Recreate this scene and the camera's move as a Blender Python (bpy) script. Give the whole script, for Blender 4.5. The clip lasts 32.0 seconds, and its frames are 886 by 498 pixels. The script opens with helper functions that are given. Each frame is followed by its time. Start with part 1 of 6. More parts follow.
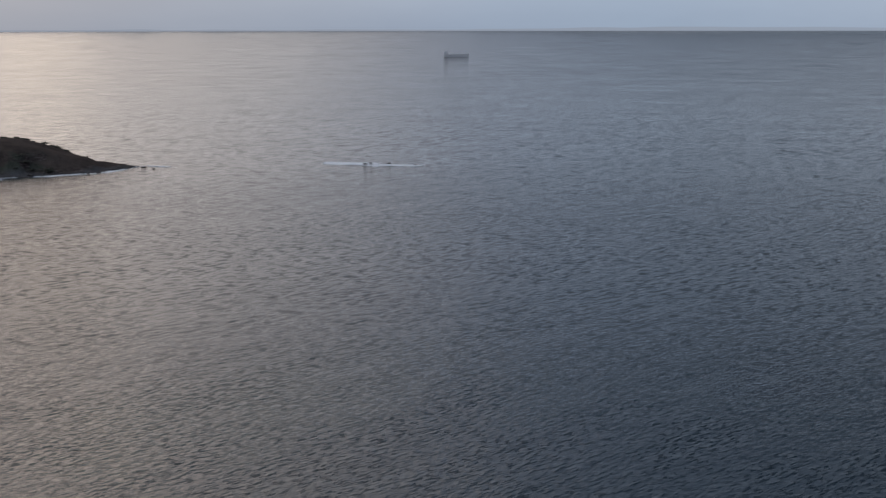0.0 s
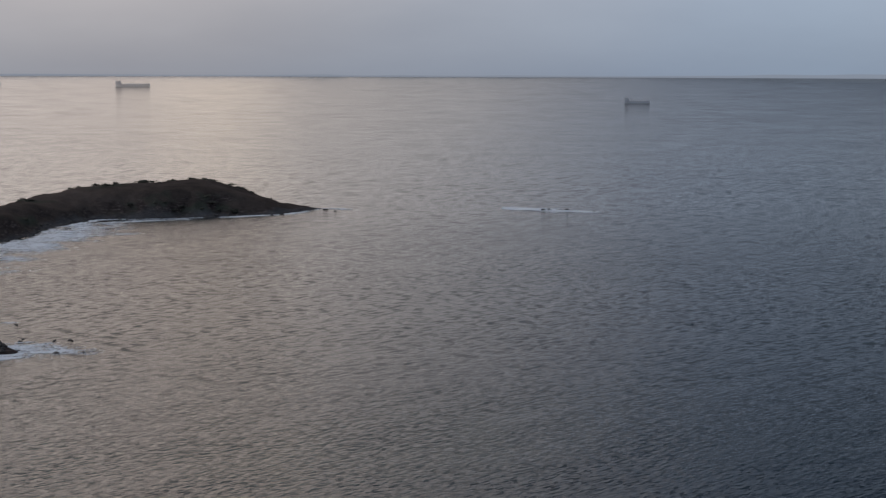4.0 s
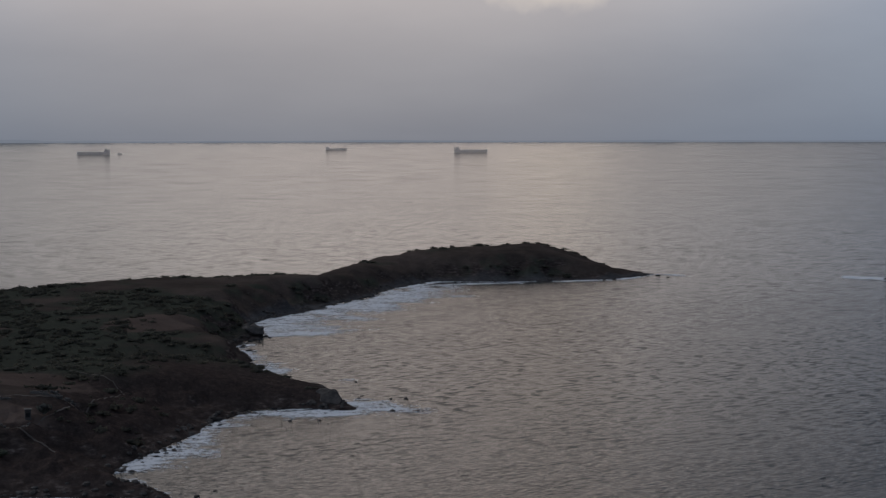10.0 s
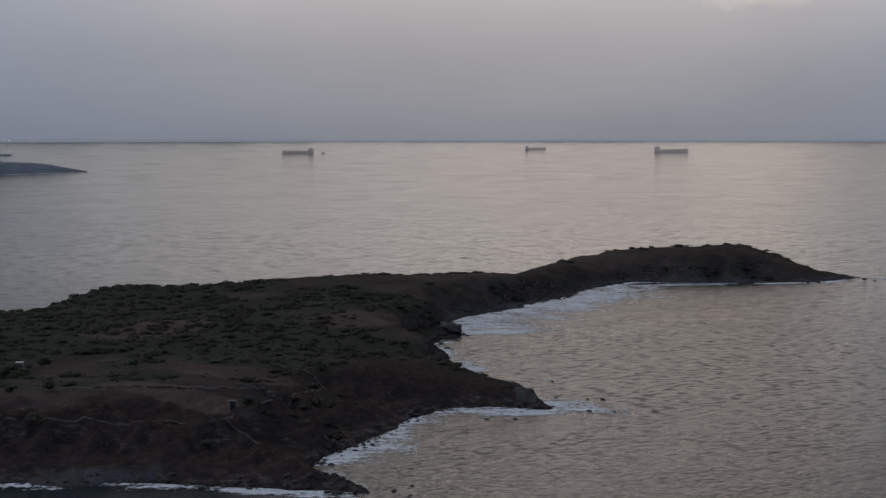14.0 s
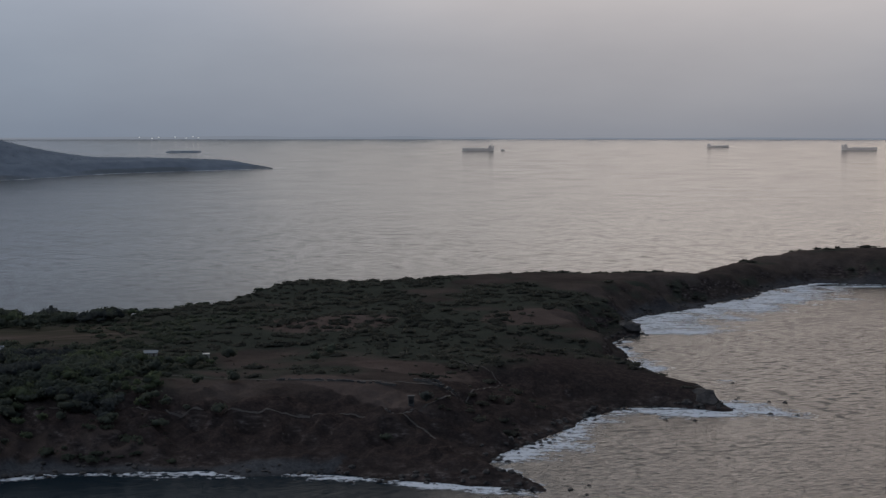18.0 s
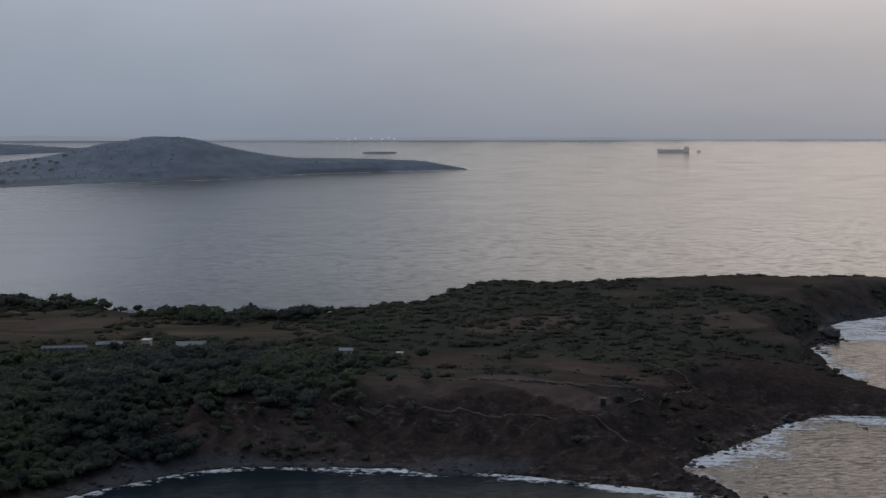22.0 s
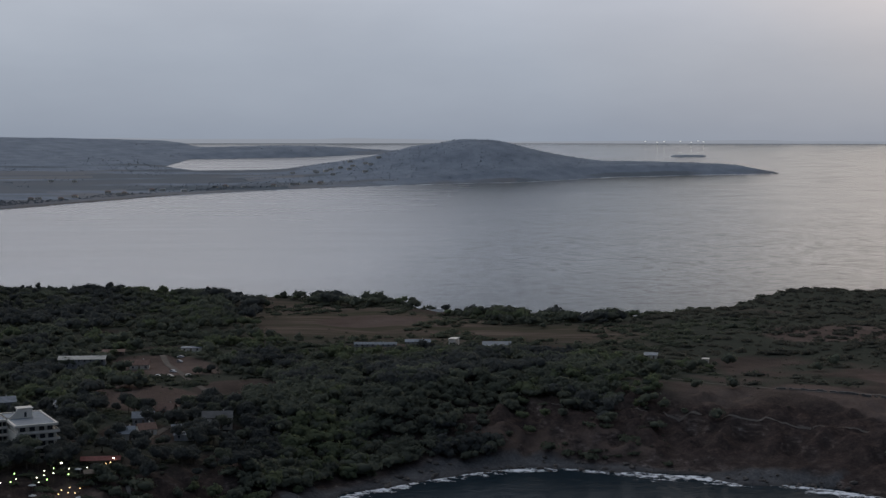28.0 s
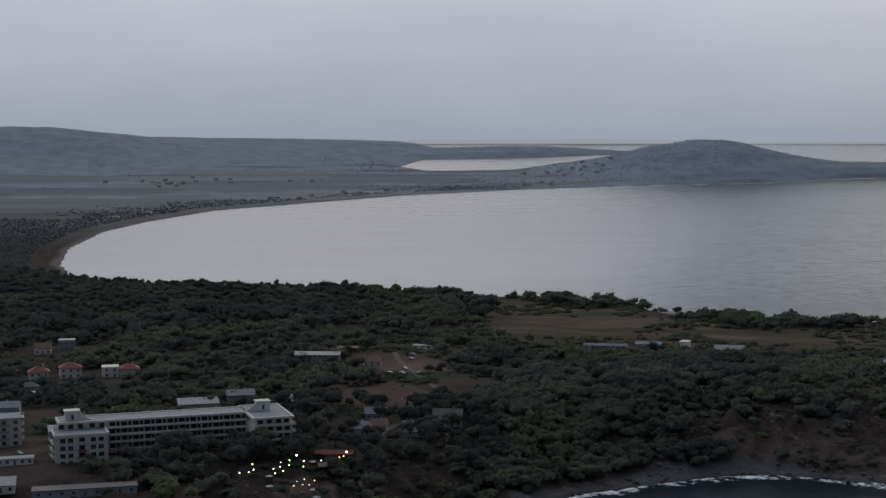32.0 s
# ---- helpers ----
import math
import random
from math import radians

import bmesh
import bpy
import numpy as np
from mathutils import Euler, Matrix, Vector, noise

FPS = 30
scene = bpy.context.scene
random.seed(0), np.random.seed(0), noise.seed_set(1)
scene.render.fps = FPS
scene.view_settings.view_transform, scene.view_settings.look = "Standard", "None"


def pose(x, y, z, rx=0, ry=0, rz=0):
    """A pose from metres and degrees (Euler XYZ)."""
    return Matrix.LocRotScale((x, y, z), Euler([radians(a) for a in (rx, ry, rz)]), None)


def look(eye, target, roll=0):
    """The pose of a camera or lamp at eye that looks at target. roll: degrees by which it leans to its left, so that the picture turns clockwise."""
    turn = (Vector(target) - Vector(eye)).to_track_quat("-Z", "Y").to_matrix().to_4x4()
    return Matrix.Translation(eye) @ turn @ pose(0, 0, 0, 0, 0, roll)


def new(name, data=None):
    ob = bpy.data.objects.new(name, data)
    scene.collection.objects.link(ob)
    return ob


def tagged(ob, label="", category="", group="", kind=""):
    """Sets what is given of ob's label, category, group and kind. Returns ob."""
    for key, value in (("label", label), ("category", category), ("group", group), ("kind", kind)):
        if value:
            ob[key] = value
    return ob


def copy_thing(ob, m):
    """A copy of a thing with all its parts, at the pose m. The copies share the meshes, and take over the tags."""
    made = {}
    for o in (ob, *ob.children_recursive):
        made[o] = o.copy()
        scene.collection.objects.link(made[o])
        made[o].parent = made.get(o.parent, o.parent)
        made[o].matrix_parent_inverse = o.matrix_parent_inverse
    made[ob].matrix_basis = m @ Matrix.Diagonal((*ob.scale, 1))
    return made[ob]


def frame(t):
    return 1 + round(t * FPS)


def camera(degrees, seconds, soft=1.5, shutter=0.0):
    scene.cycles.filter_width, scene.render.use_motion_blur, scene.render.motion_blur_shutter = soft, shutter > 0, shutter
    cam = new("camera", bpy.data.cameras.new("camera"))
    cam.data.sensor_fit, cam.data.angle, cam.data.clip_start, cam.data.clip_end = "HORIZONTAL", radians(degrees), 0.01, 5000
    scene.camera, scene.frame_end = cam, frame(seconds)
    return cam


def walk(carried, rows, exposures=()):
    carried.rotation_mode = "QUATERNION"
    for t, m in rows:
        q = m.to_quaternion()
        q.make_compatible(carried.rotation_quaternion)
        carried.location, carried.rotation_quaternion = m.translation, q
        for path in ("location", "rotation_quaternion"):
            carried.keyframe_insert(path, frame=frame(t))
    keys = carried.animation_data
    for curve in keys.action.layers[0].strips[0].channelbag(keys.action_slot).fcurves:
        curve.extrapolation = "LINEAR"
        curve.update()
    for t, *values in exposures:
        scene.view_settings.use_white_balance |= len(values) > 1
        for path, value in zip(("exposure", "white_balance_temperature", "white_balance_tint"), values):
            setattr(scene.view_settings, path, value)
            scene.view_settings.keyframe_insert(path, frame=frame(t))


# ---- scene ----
# ---- camera: one lens, hovering over the bay and panning towards the town ----
cam = camera(32.60, 32.0, soft=1.4)
CAM_Z = 160.0
# seconds, heading (degrees, clockwise from the y axis), tilt above level, lean
PAN = [
    (0.0, -0.00, -8.49, 0.08), (0.5, -0.03, -8.26, 0.06), (1.0, -0.12, -8.07, 0.02), (1.5, -1.20, -7.84, -0.07),
    (2.0, -2.93, -7.65, -0.03), (2.5, -4.58, -7.43, -0.06), (3.0, -5.95, -7.20, 0.02), (3.5, -6.47, -7.01, -0.12),
    (5.5, -8.11, -5.87, 0.02), (6.0, -8.94, -5.56, 0.01), (6.5, -9.76, -5.25, 0.03), (7.0, -11.19, -4.93, 0.02),
    (7.5, -12.84, -4.62, -0.07), (8.0, -14.45, -4.42, -0.05), (8.5, -15.87, -4.35, -0.04), (9.0, -17.18, -4.36, -0.09),
    (9.5, -18.26, -4.35, -0.03), (10.0, -19.32, -4.33, 0.08), (10.5, -20.37, -4.32, 0.06), (11.0, -21.39, -4.32, -0.01),
    (11.5, -22.41, -4.32, 0.07), (12.0, -23.37, -4.33, -0.00), (12.5, -24.28, -4.33, 0.06), (13.0, -25.11, -4.34, 0.01),
    (13.5, -25.95, -4.34, -0.03), (14.0, -26.82, -4.35, 0.04), (14.5, -27.66, -4.36, 0.03), (16.5, -31.10, -4.38, 0.02),
    (17.0, -31.99, -4.41, 0.01), (17.5, -32.82, -4.41, 0.00), (18.0, -33.60, -4.44, -0.01), (18.5, -34.33, -4.44, 0.00),
    (19.0, -35.00, -4.45, -0.02), (19.5, -35.65, -4.44, -0.03), (20.0, -36.61, -4.42, -0.03), (20.5, -37.77, -4.42, 0.01),
    (21.0, -38.93, -4.42, 0.04), (21.5, -40.02, -4.42, 0.03), (22.0, -40.91, -4.40, 0.04), (22.5, -41.73, -4.40, 0.00),
    (23.0, -42.55, -4.40, 0.01), (23.5, -43.41, -4.40, 0.02), (24.0, -44.26, -4.37, -0.02), (24.5, -45.09, -4.36, -0.03),
    (26.5, -48.78, -4.32, -0.03), (27.0, -49.72, -4.31, -0.02), (27.5, -51.03, -4.29, -0.01), (28.0, -52.48, -4.29, -0.03),
    (28.5, -53.85, -4.29, -0.03), (29.0, -55.03, -4.28, -0.03), (29.5, -56.15, -4.28, -0.02), (30.0, -57.24, -4.27, -0.01),
    (30.5, -58.36, -4.27, 0.03), (31.0, -59.47, -4.27, 0.03), (31.5, -60.57, -4.28, 0.01), (32.0, -61.21, -4.27, 0.05),
]
walk(cam, [(t, pose(0, 0, CAM_Z, 90 + tilt, 0, -head) @ pose(0, 0, 0, 0, 0, -lean)) for t, head, tilt, lean in PAN],
     exposures=[(0.0, 0.52, 6500, 10), (5.0, 0.08, 6450, 10), (9.0, -0.22, 6380, 10), (14.0, -0.15, 6350, 10), (19.0, 0.06, 6400, 9), (24.0, 0.26, 6600, 10), (29.0, 0.46, 6720, 10), (32.0, 0.56, 6850, 11)])
# ---- sky and light: overcast dusk, the sun low behind cloud ----
SUN_AZ, SUN_EL = radians(-23.0), radians(23.0)
SUN_DIR = Vector((math.sin(SUN_AZ) * math.cos(SUN_EL), math.cos(SUN_AZ) * math.cos(SUN_EL), math.sin(SUN_EL)))


def node(tree, kind, inputs=None, **props):
    n = tree.nodes.new(kind)
    for k, v in props.items():
        setattr(n, k, v)
    for k, v in (inputs or {}).items():
        if isinstance(v, bpy.types.NodeSocket):
            tree.links.new(v, n.inputs[k])
        else:
            n.inputs[k].default_value = v
    return n


def ramp(tree, fac, stops):
    n = tree.nodes.new("ShaderNodeValToRGB")
    el = n.color_ramp.elements
    while len(el) < len(stops):
        el.new(0.5)
    for e, (pos, col) in zip(el, stops):
        e.position, e.color = pos, (*col, 1) if len(col) == 3 else col
    tree.links.new(fac, n.inputs[0])
    return n.outputs[0]


def maths(tree, op, a, b=0.0, clamp=False):
    n = tree.nodes.new("ShaderNodeMath")
    n.operation, n.use_clamp = op, clamp
    for i, v in enumerate((a, b)):
        if isinstance(v, bpy.types.NodeSocket):
            tree.links.new(v, n.inputs[i])
        else:
            n.inputs[i].default_value = v
    return n.outputs[0]


def mixed(tree, fac, a, b, blend="MIX"):
    n = tree.nodes.new("ShaderNodeMix")
    n.data_type, n.blend_type = "RGBA", blend
    for i, v in ((0, fac), (6, a), (7, b)):
        if isinstance(v, bpy.types.NodeSocket):
            tree.links.new(v, n.inputs[i])
        else:
            n.inputs[i].default_value = v if i == 0 else (*v, 1)
    return n.outputs[2]


world = bpy.data.worlds.new("world")
scene.world = world
world.use_nodes = True
wt = world.node_tree
wt.nodes.clear()
sky = node(wt, "ShaderNodeTexSky", sky_type="NISHITA", sun_disc=False, sun_elevation=SUN_EL, sun_rotation=SUN_AZ, air_density=1.0, dust_density=2.0)
coord = node(wt, "ShaderNodeTexCoord").outputs["Generated"]
up = node(wt, "ShaderNodeSeparateXYZ", {0: coord}).outputs[2]
# cloud deck: blue-grey at the horizon, paler above, dimmer overhead
deck = ramp(wt, maths(wt, "ADD", maths(wt, "MULTIPLY", up, 0.5), 0.5), [(0.0, (0.06, 0.07, 0.09)), (0.497, (0.212, 0.238, 0.288)), (0.505, (0.235, 0.259, 0.308)), (0.53, (0.30, 0.323, 0.374)), (0.56, (0.372, 0.395, 0.45)), (0.62, (0.43, 0.455, 0.51)), (0.74, (0.36, 0.385, 0.43)), (0.85, (0.40, 0.42, 0.46)), (1.0, (0.42, 0.44, 0.48))])
toward = node(wt, "ShaderNodeVectorMath", {0: coord, 1: tuple(SUN_DIR)}, operation="DOT_PRODUCT").outputs["Value"]
# the veiled sun shines through the deck above the low bank of haze
glow = ramp(wt, toward, [(0.0, (0.55, 0.60, 0.68)), (0.5, (0.95, 0.97, 1.0)), (0.78, (1.05, 1.04, 1.02)), (0.89, (1.18, 1.19, 1.23)), (0.955, (2.2, 1.82, 1.48)), (1.0, (5.6, 4.3, 3.25))])
low_glow = ramp(wt, toward, [(0.0, (0.55, 0.60, 0.68)), (0.5, (0.95, 1.0, 1.03)), (0.84, (0.93, 0.985, 1.03)), (0.90, (1.02, 1.015, 1.01)), (0.94, (1.30, 1.17, 1.06)), (1.0, (1.60, 1.40, 1.22))])
above = maths(wt, "MULTIPLY", maths(wt, "SUBTRACT", up, 0.05), 7.0, True)
glow = mixed(wt, above, low_glow, glow)
# the deck thickens and darkens towards the open sea in the north-east
open_sea = (math.sin(radians(75)), math.cos(radians(75)), 0.0)
thick = ramp(wt, node(wt, "ShaderNodeVectorMath", {0: coord, 1: open_sea}, operation="DOT_PRODUCT").outputs["Value"], [(0.0, (1.0, 1.0, 1.0)), (0.26, (1.03, 1.07, 1.10)), (0.38, (1.06, 1.13, 1.17)), (0.52, (1.16, 1.20, 1.22)), (1.0, (0.5, 0.55, 0.62))])
# unseen sky overhead, added to tune the water: darkest over open sea, brightest inland west
over = ramp(wt, maths(wt, "ADD", maths(wt, "MULTIPLY", node(wt, "ShaderNodeVectorMath", {0: coord, 1: open_sea}, operation="DOT_PRODUCT").outputs["Value"], 0.5), 0.5), [(0.06, (2.35, 2.24, 2.2)), (0.15, (2.1, 2.02, 1.98)), (0.25, (0.69, 0.80, 0.89)), (0.36, (0.71, 0.785, 0.86)), (0.50, (0.78, 0.80, 0.83)), (0.56, (0.60, 0.66, 0.74)), (0.62, (0.48, 0.55, 0.65)), (0.70, (0.24, 0.30, 0.39)), (1.0, (0.2, 0.24, 0.3))])
thick = mixed(wt, maths(wt, "MULTIPLY", maths(wt, "SUBTRACT", up, 0.085), 10.0, True), thick, over)
cloud = node(wt, "ShaderNodeTexNoise", {"Vector": node(wt, "ShaderNodeMapping", {0: coord, 3: (1.0, 1.0, 3.2)}).outputs[0], "Scale": 5.0, "Detail": 5.0, "Roughness": 0.55}).outputs[0]
puff = ramp(wt, cloud, [(0.3, (0.94, 0.94, 0.95)), (0.7, (1.06, 1.055, 1.05))])
deck = mixed(wt, 1.0, mixed(wt, 1.0, mixed(wt, 1.0, deck, glow, "MULTIPLY"), thick, "MULTIPLY"), puff, "MULTIPLY")
# a ragged break in the deck where the light comes through
gap_dir = (math.sin(radians(-15.6)) * math.cos(radians(6.4)), math.cos(radians(-15.6)) * math.cos(radians(6.4)), math.sin(radians(6.4)))
off = node(wt, "ShaderNodeVectorMath", {0: node(wt, "ShaderNodeVectorMath", {0: coord, 1: gap_dir}, operation="SUBTRACT").outputs[0], 1: (0.75, 0.75, 1.7)}, operation="MULTIPLY").outputs[0]
away_ = node(wt, "ShaderNodeVectorMath", {0: off}, operation="LENGTH").outputs["Value"]
ragged = node(wt, "ShaderNodeTexNoise", {"Vector": coord, "Scale": 26.0, "Detail": 4.0}).outputs[0]
gap = ramp(wt, maths(wt, "ADD", away_, maths(wt, "MULTIPLY", ragged, 0.06)), [(0.045, (0.46, 0.37, 0.23)), (0.085, (0.0, 0.0, 0.0))])
deck = mixed(wt, 1.0, deck, gap, "ADD")
cloudy = node(wt, "ShaderNodeBackground", {0: deck, 1: 1.0})
clear = node(wt, "ShaderNodeBackground", {0: sky.outputs[0], 1: 0.06})
both = node(wt, "ShaderNodeMixShader", {0: 0.012, 1: cloudy.outputs[0], 2: clear.outputs[0]})
wt.links.new(both.outputs[0], node(wt, "ShaderNodeOutputWorld").inputs[0])

sun = new("sun", bpy.data.lights.new("sun", "SUN"))
sun.data.energy, sun.data.angle, sun.data.color = 0.07, radians(50), (1.0, 0.80, 0.62)
sun.matrix_world = look(SUN_DIR * 100, (0, 0, 0))
scene.view_settings.exposure = 0.0
# ---- materials ----
def shader(name):
    m = bpy.data.materials.new(name)
    m.use_nodes = True
    t = m.node_tree
    return m, t, t.nodes["Principled BSDF"]


def place(t, scale=(1, 1, 1)):
    c = node(t, "ShaderNodeTexCoord").outputs["Object"]
    return node(t, "ShaderNodeMapping", {0: c, 3: scale}).outputs[0]


def grain(t, vec, scale, detail=4.0, rough=0.55):
    return node(t, "ShaderNodeTexNoise", {"Vector": vec, "Scale": scale, "Detail": detail, "Roughness": rough}).outputs[0]


def plain(name, dark, pale, rough=0.7, coarse=0.5, fine=6.0, bump=0.3, metal=0.0, vary=0.12):
    """A painted, plastered or natural surface: two colours mixed by coarse stains and fine grain, each object a little different."""
    m, t, b = shader(name)
    v = place(t)
    stain, fleck = grain(t, v, coarse, 5.0), grain(t, v, fine, 3.0)
    f = maths(t, "ADD", maths(t, "MULTIPLY", stain, 0.7), maths(t, "MULTIPLY", fleck, 0.3))
    col = ramp(t, f, [(0.32, dark), (0.68, pale)])
    own = node(t, "ShaderNodeObjectInfo").outputs["Random"]
    k = maths(t, "ADD", maths(t, "MULTIPLY", own, 2 * vary), 1 - vary)
    hue = node(t, "ShaderNodeHueSaturation", {"Color": col, "Value": k})
    t.links.new(hue.outputs[0], b.inputs["Base Color"])
    b.inputs["Roughness"].default_value, b.inputs["Metallic"].default_value = rough, metal
    bp = node(t, "ShaderNodeBump", {"Strength": bump, "Distance": 0.03, "Height": fleck})
    t.links.new(bp.outputs[0], b.inputs["Normal"])
    return m


def leaves(name, dark, pale):
    """Foliage: each clump its own green, broad patches of drier growth."""
    m, t, b = shader(name)
    geo = node(t, "ShaderNodeNewGeometry")
    broad = grain(t, geo.outputs["Position"], 0.018, 4.0)
    own = maths(t, "ADD", maths(t, "MULTIPLY", geo.outputs["Random Per Island"], 0.14), maths(t, "MULTIPLY", broad, 1.05))
    t.links.new(ramp(t, own, [(0.38, dark), (0.78, pale)]), b.inputs["Base Color"])
    b.inputs["Roughness"].default_value = 0.65
    b.inputs["Specular IOR Level"].default_value = 0.0
    # light comes through the leaves as well
    col = b.inputs["Base Color"].links[0].from_socket
    through_leaf = node(t, "ShaderNodeBsdfTranslucent", {0: mixed(t, 1.0, col, (1.25, 1.25, 1.2), "MULTIPLY")})
    out = next(n for n in t.nodes if n.type == "OUTPUT_MATERIAL")
    t.links.new(node(t, "ShaderNodeMixShader", {0: 0.4, 1: b.outputs[0], 2: through_leaf.outputs[0]}).outputs[0], out.inputs[0])
    return m


def sea_material():
    m, t, b = shader("sea_water")
    b.inputs["Base Color"].default_value = (0.012, 0.026, 0.034, 1)
    b.inputs["Roughness"].default_value = 0.16
    b.inputs["IOR"].default_value = 1.34
    c = node(t, "ShaderNodeTexCoord").outputs["Object"]
    turn = lambda deg, s: node(t, "ShaderNodeMapping", {0: c, 2: (0, 0, radians(deg)), 3: (*s, 1)}, vector_type="TEXTURE").outputs[0]
    swell = grain(t, turn(60, (60, 24)), 1.0, 2.0)
    chop = maths(t, "POWER", grain(t, turn(55, (8.5, 3.1)), 1.0, 3.0, 0.6), 2.8)
    sea_2 = maths(t, "POWER", grain(t, turn(57, (26, 9.5)), 1.0, 2.0, 0.6), 2.5)
    sea_3 = maths(t, "POWER", grain(t, turn(62, (80, 27)), 1.0, 2.0, 0.6), 2.2)
    small = maths(t, "POWER", grain(t, turn(47, (3.8, 1.7)), 1.0, 3.0, 0.6), 2.0)
    # calmer in the sheltered bay behind the cape
    spot = node(t, "ShaderNodeSeparateXYZ", {0: c})
    reach_ = node(t, "ShaderNodeVectorMath", {0: c}, operation="LENGTH").outputs["Value"]
    lee = maths(t, "SUBTRACT", maths(t, "MULTIPLY", spot.outputs[0], -0.92), spot.outputs[1])
    lee = maths(t, "MULTIPLY", maths(t, "DIVIDE", maths(t, "SUBTRACT", lee, 40.0), 450.0, True), maths(t, "DIVIDE", maths(t, "SUBTRACT", reach_, 1000.0), 200.0, True))
    lee = maths(t, "MULTIPLY", maths(t, "MULTIPLY", lee, lee), maths(t, "SUBTRACT", 3.0, maths(t, "MULTIPLY", lee, 2.0)))
    cove = maths(t, "SUBTRACT", maths(t, "MULTIPLY", spot.outputs[0], -1.0), maths(t, "MULTIPLY", spot.outputs[1], 0.6))
    cove = maths(t, "MULTIPLY", maths(t, "DIVIDE", cove, 50.0, True), maths(t, "DIVIDE", maths(t, "SUBTRACT", 900.0, reach_), 100.0, True))
    calm = maths(t, "SUBTRACT", 1.0, maths(t, "MULTIPLY", maths(t, "MAXIMUM", lee, maths(t, "MULTIPLY", cove, 0.9)), 0.78))
    gust = grain(t, turn(58, (30, 11)), 1.0, 2.0)
    h = maths(t, "ADD", maths(t, "MULTIPLY", swell, 1.1), maths(t, "ADD", maths(t, "MULTIPLY", chop, 1.1), maths(t, "MULTIPLY", small, 0.6)))
    h = maths(t, "ADD", h, maths(t, "MULTIPLY", gust, 0.7))
    h = maths(t, "ADD", h, maths(t, "MULTIPLY", sea_2, maths(t, "MULTIPLY", maths(t, "DIVIDE", maths(t, "SUBTRACT", reach_, 600.0), 900.0, True), 1.3)))
    h = maths(t, "ADD", h, maths(t, "MULTIPLY", sea_3, maths(t, "MULTIPLY", maths(t, "DIVIDE", maths(t, "SUBTRACT", reach_, 1200.0), 1800.0, True), 1.5)))
    away = maths(t, "DIVIDE", maths(t, "SUBTRACT", reach_, 1300.0), 2200.0, True)
    h = maths(t, "MULTIPLY", maths(t, "MULTIPLY", maths(t, "MULTIPLY", h, 0.62), calm), maths(t, "SUBTRACT", 1.0, maths(t, "MULTIPLY", away, 0.45)))
    upright = node(t, "ShaderNodeCombineXYZ", {0: 0.0, 1: 0.0, 2: 1.0}).outputs[0]
    bp = node(t, "ShaderNodeBump", {"Strength": 1.0, "Distance": 1.0, "Height": h, "Normal": upright})
    t.links.new(bp.outputs[0], b.inputs["Normal"])
    # steep ripple faces onto dark water: shade painted in as strokes, sized by camera distance
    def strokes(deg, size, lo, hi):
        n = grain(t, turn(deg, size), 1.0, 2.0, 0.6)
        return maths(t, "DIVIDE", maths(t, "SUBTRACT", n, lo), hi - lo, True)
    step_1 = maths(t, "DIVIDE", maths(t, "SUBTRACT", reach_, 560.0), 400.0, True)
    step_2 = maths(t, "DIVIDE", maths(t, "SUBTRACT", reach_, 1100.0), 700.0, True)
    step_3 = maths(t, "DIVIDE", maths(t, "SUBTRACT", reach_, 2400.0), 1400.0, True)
    ripple_shade = strokes(46, (5.2, 1.6), 0.48, 0.62)
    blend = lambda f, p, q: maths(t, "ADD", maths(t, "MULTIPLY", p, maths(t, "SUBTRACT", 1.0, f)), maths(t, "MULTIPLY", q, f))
    ripple_shade = blend(step_1, ripple_shade, strokes(47, (10.5, 4.0), 0.505, 0.63))
    ripple_shade = blend(step_2, ripple_shade, strokes(50, (20.0, 9.0), 0.50, 0.66))
    ripple_shade = blend(step_3, ripple_shade, strokes(62, (120.0, 60.0), 0.45, 0.70))
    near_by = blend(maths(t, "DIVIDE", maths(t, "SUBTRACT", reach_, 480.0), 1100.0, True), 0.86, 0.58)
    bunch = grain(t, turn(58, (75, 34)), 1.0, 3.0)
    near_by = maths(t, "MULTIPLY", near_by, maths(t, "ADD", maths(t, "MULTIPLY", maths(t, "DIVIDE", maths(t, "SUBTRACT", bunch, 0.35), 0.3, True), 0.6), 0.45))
    ripple_shade = maths(t, "MULTIPLY", maths(t, "MULTIPLY", ripple_shade, near_by), maths(t, "SUBTRACT", 1.0, maths(t, "MULTIPLY", away, 0.60)))
    ripple_shade = maths(t, "MULTIPLY", ripple_shade, maths(t, "SUBTRACT", 1.0, maths(t, "MULTIPLY", lee, 0.88)))
    # front bay: the bluff's dark reflection is painted over the water
    ripple_shade = maths(t, "MAXIMUM", ripple_shade, maths(t, "MULTIPLY", cove, maths(t, "ADD", maths(t, "MULTIPLY", ripple_shade, 0.3), 0.76)))
    # reflection lost at a steeper view: painted in as darkening towards the camera
    near_shade = maths(t, "MULTIPLY", maths(t, "SUBTRACT", 1.0, maths(t, "DIVIDE", maths(t, "SUBTRACT", reach_, 500.0), 1300.0, True)), 0.24)
    ripple_shade = maths(t, "ADD", ripple_shade, maths(t, "MULTIPLY", maths(t, "SUBTRACT", 1.0, ripple_shade), near_shade))
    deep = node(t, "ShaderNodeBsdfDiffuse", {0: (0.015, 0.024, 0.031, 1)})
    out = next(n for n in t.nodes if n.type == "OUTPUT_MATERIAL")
    t.links.new(node(t, "ShaderNodeMixShader", {0: ripple_shade, 1: b.outputs[0], 2: deep.outputs[0]}).outputs[0], out.inputs[0])
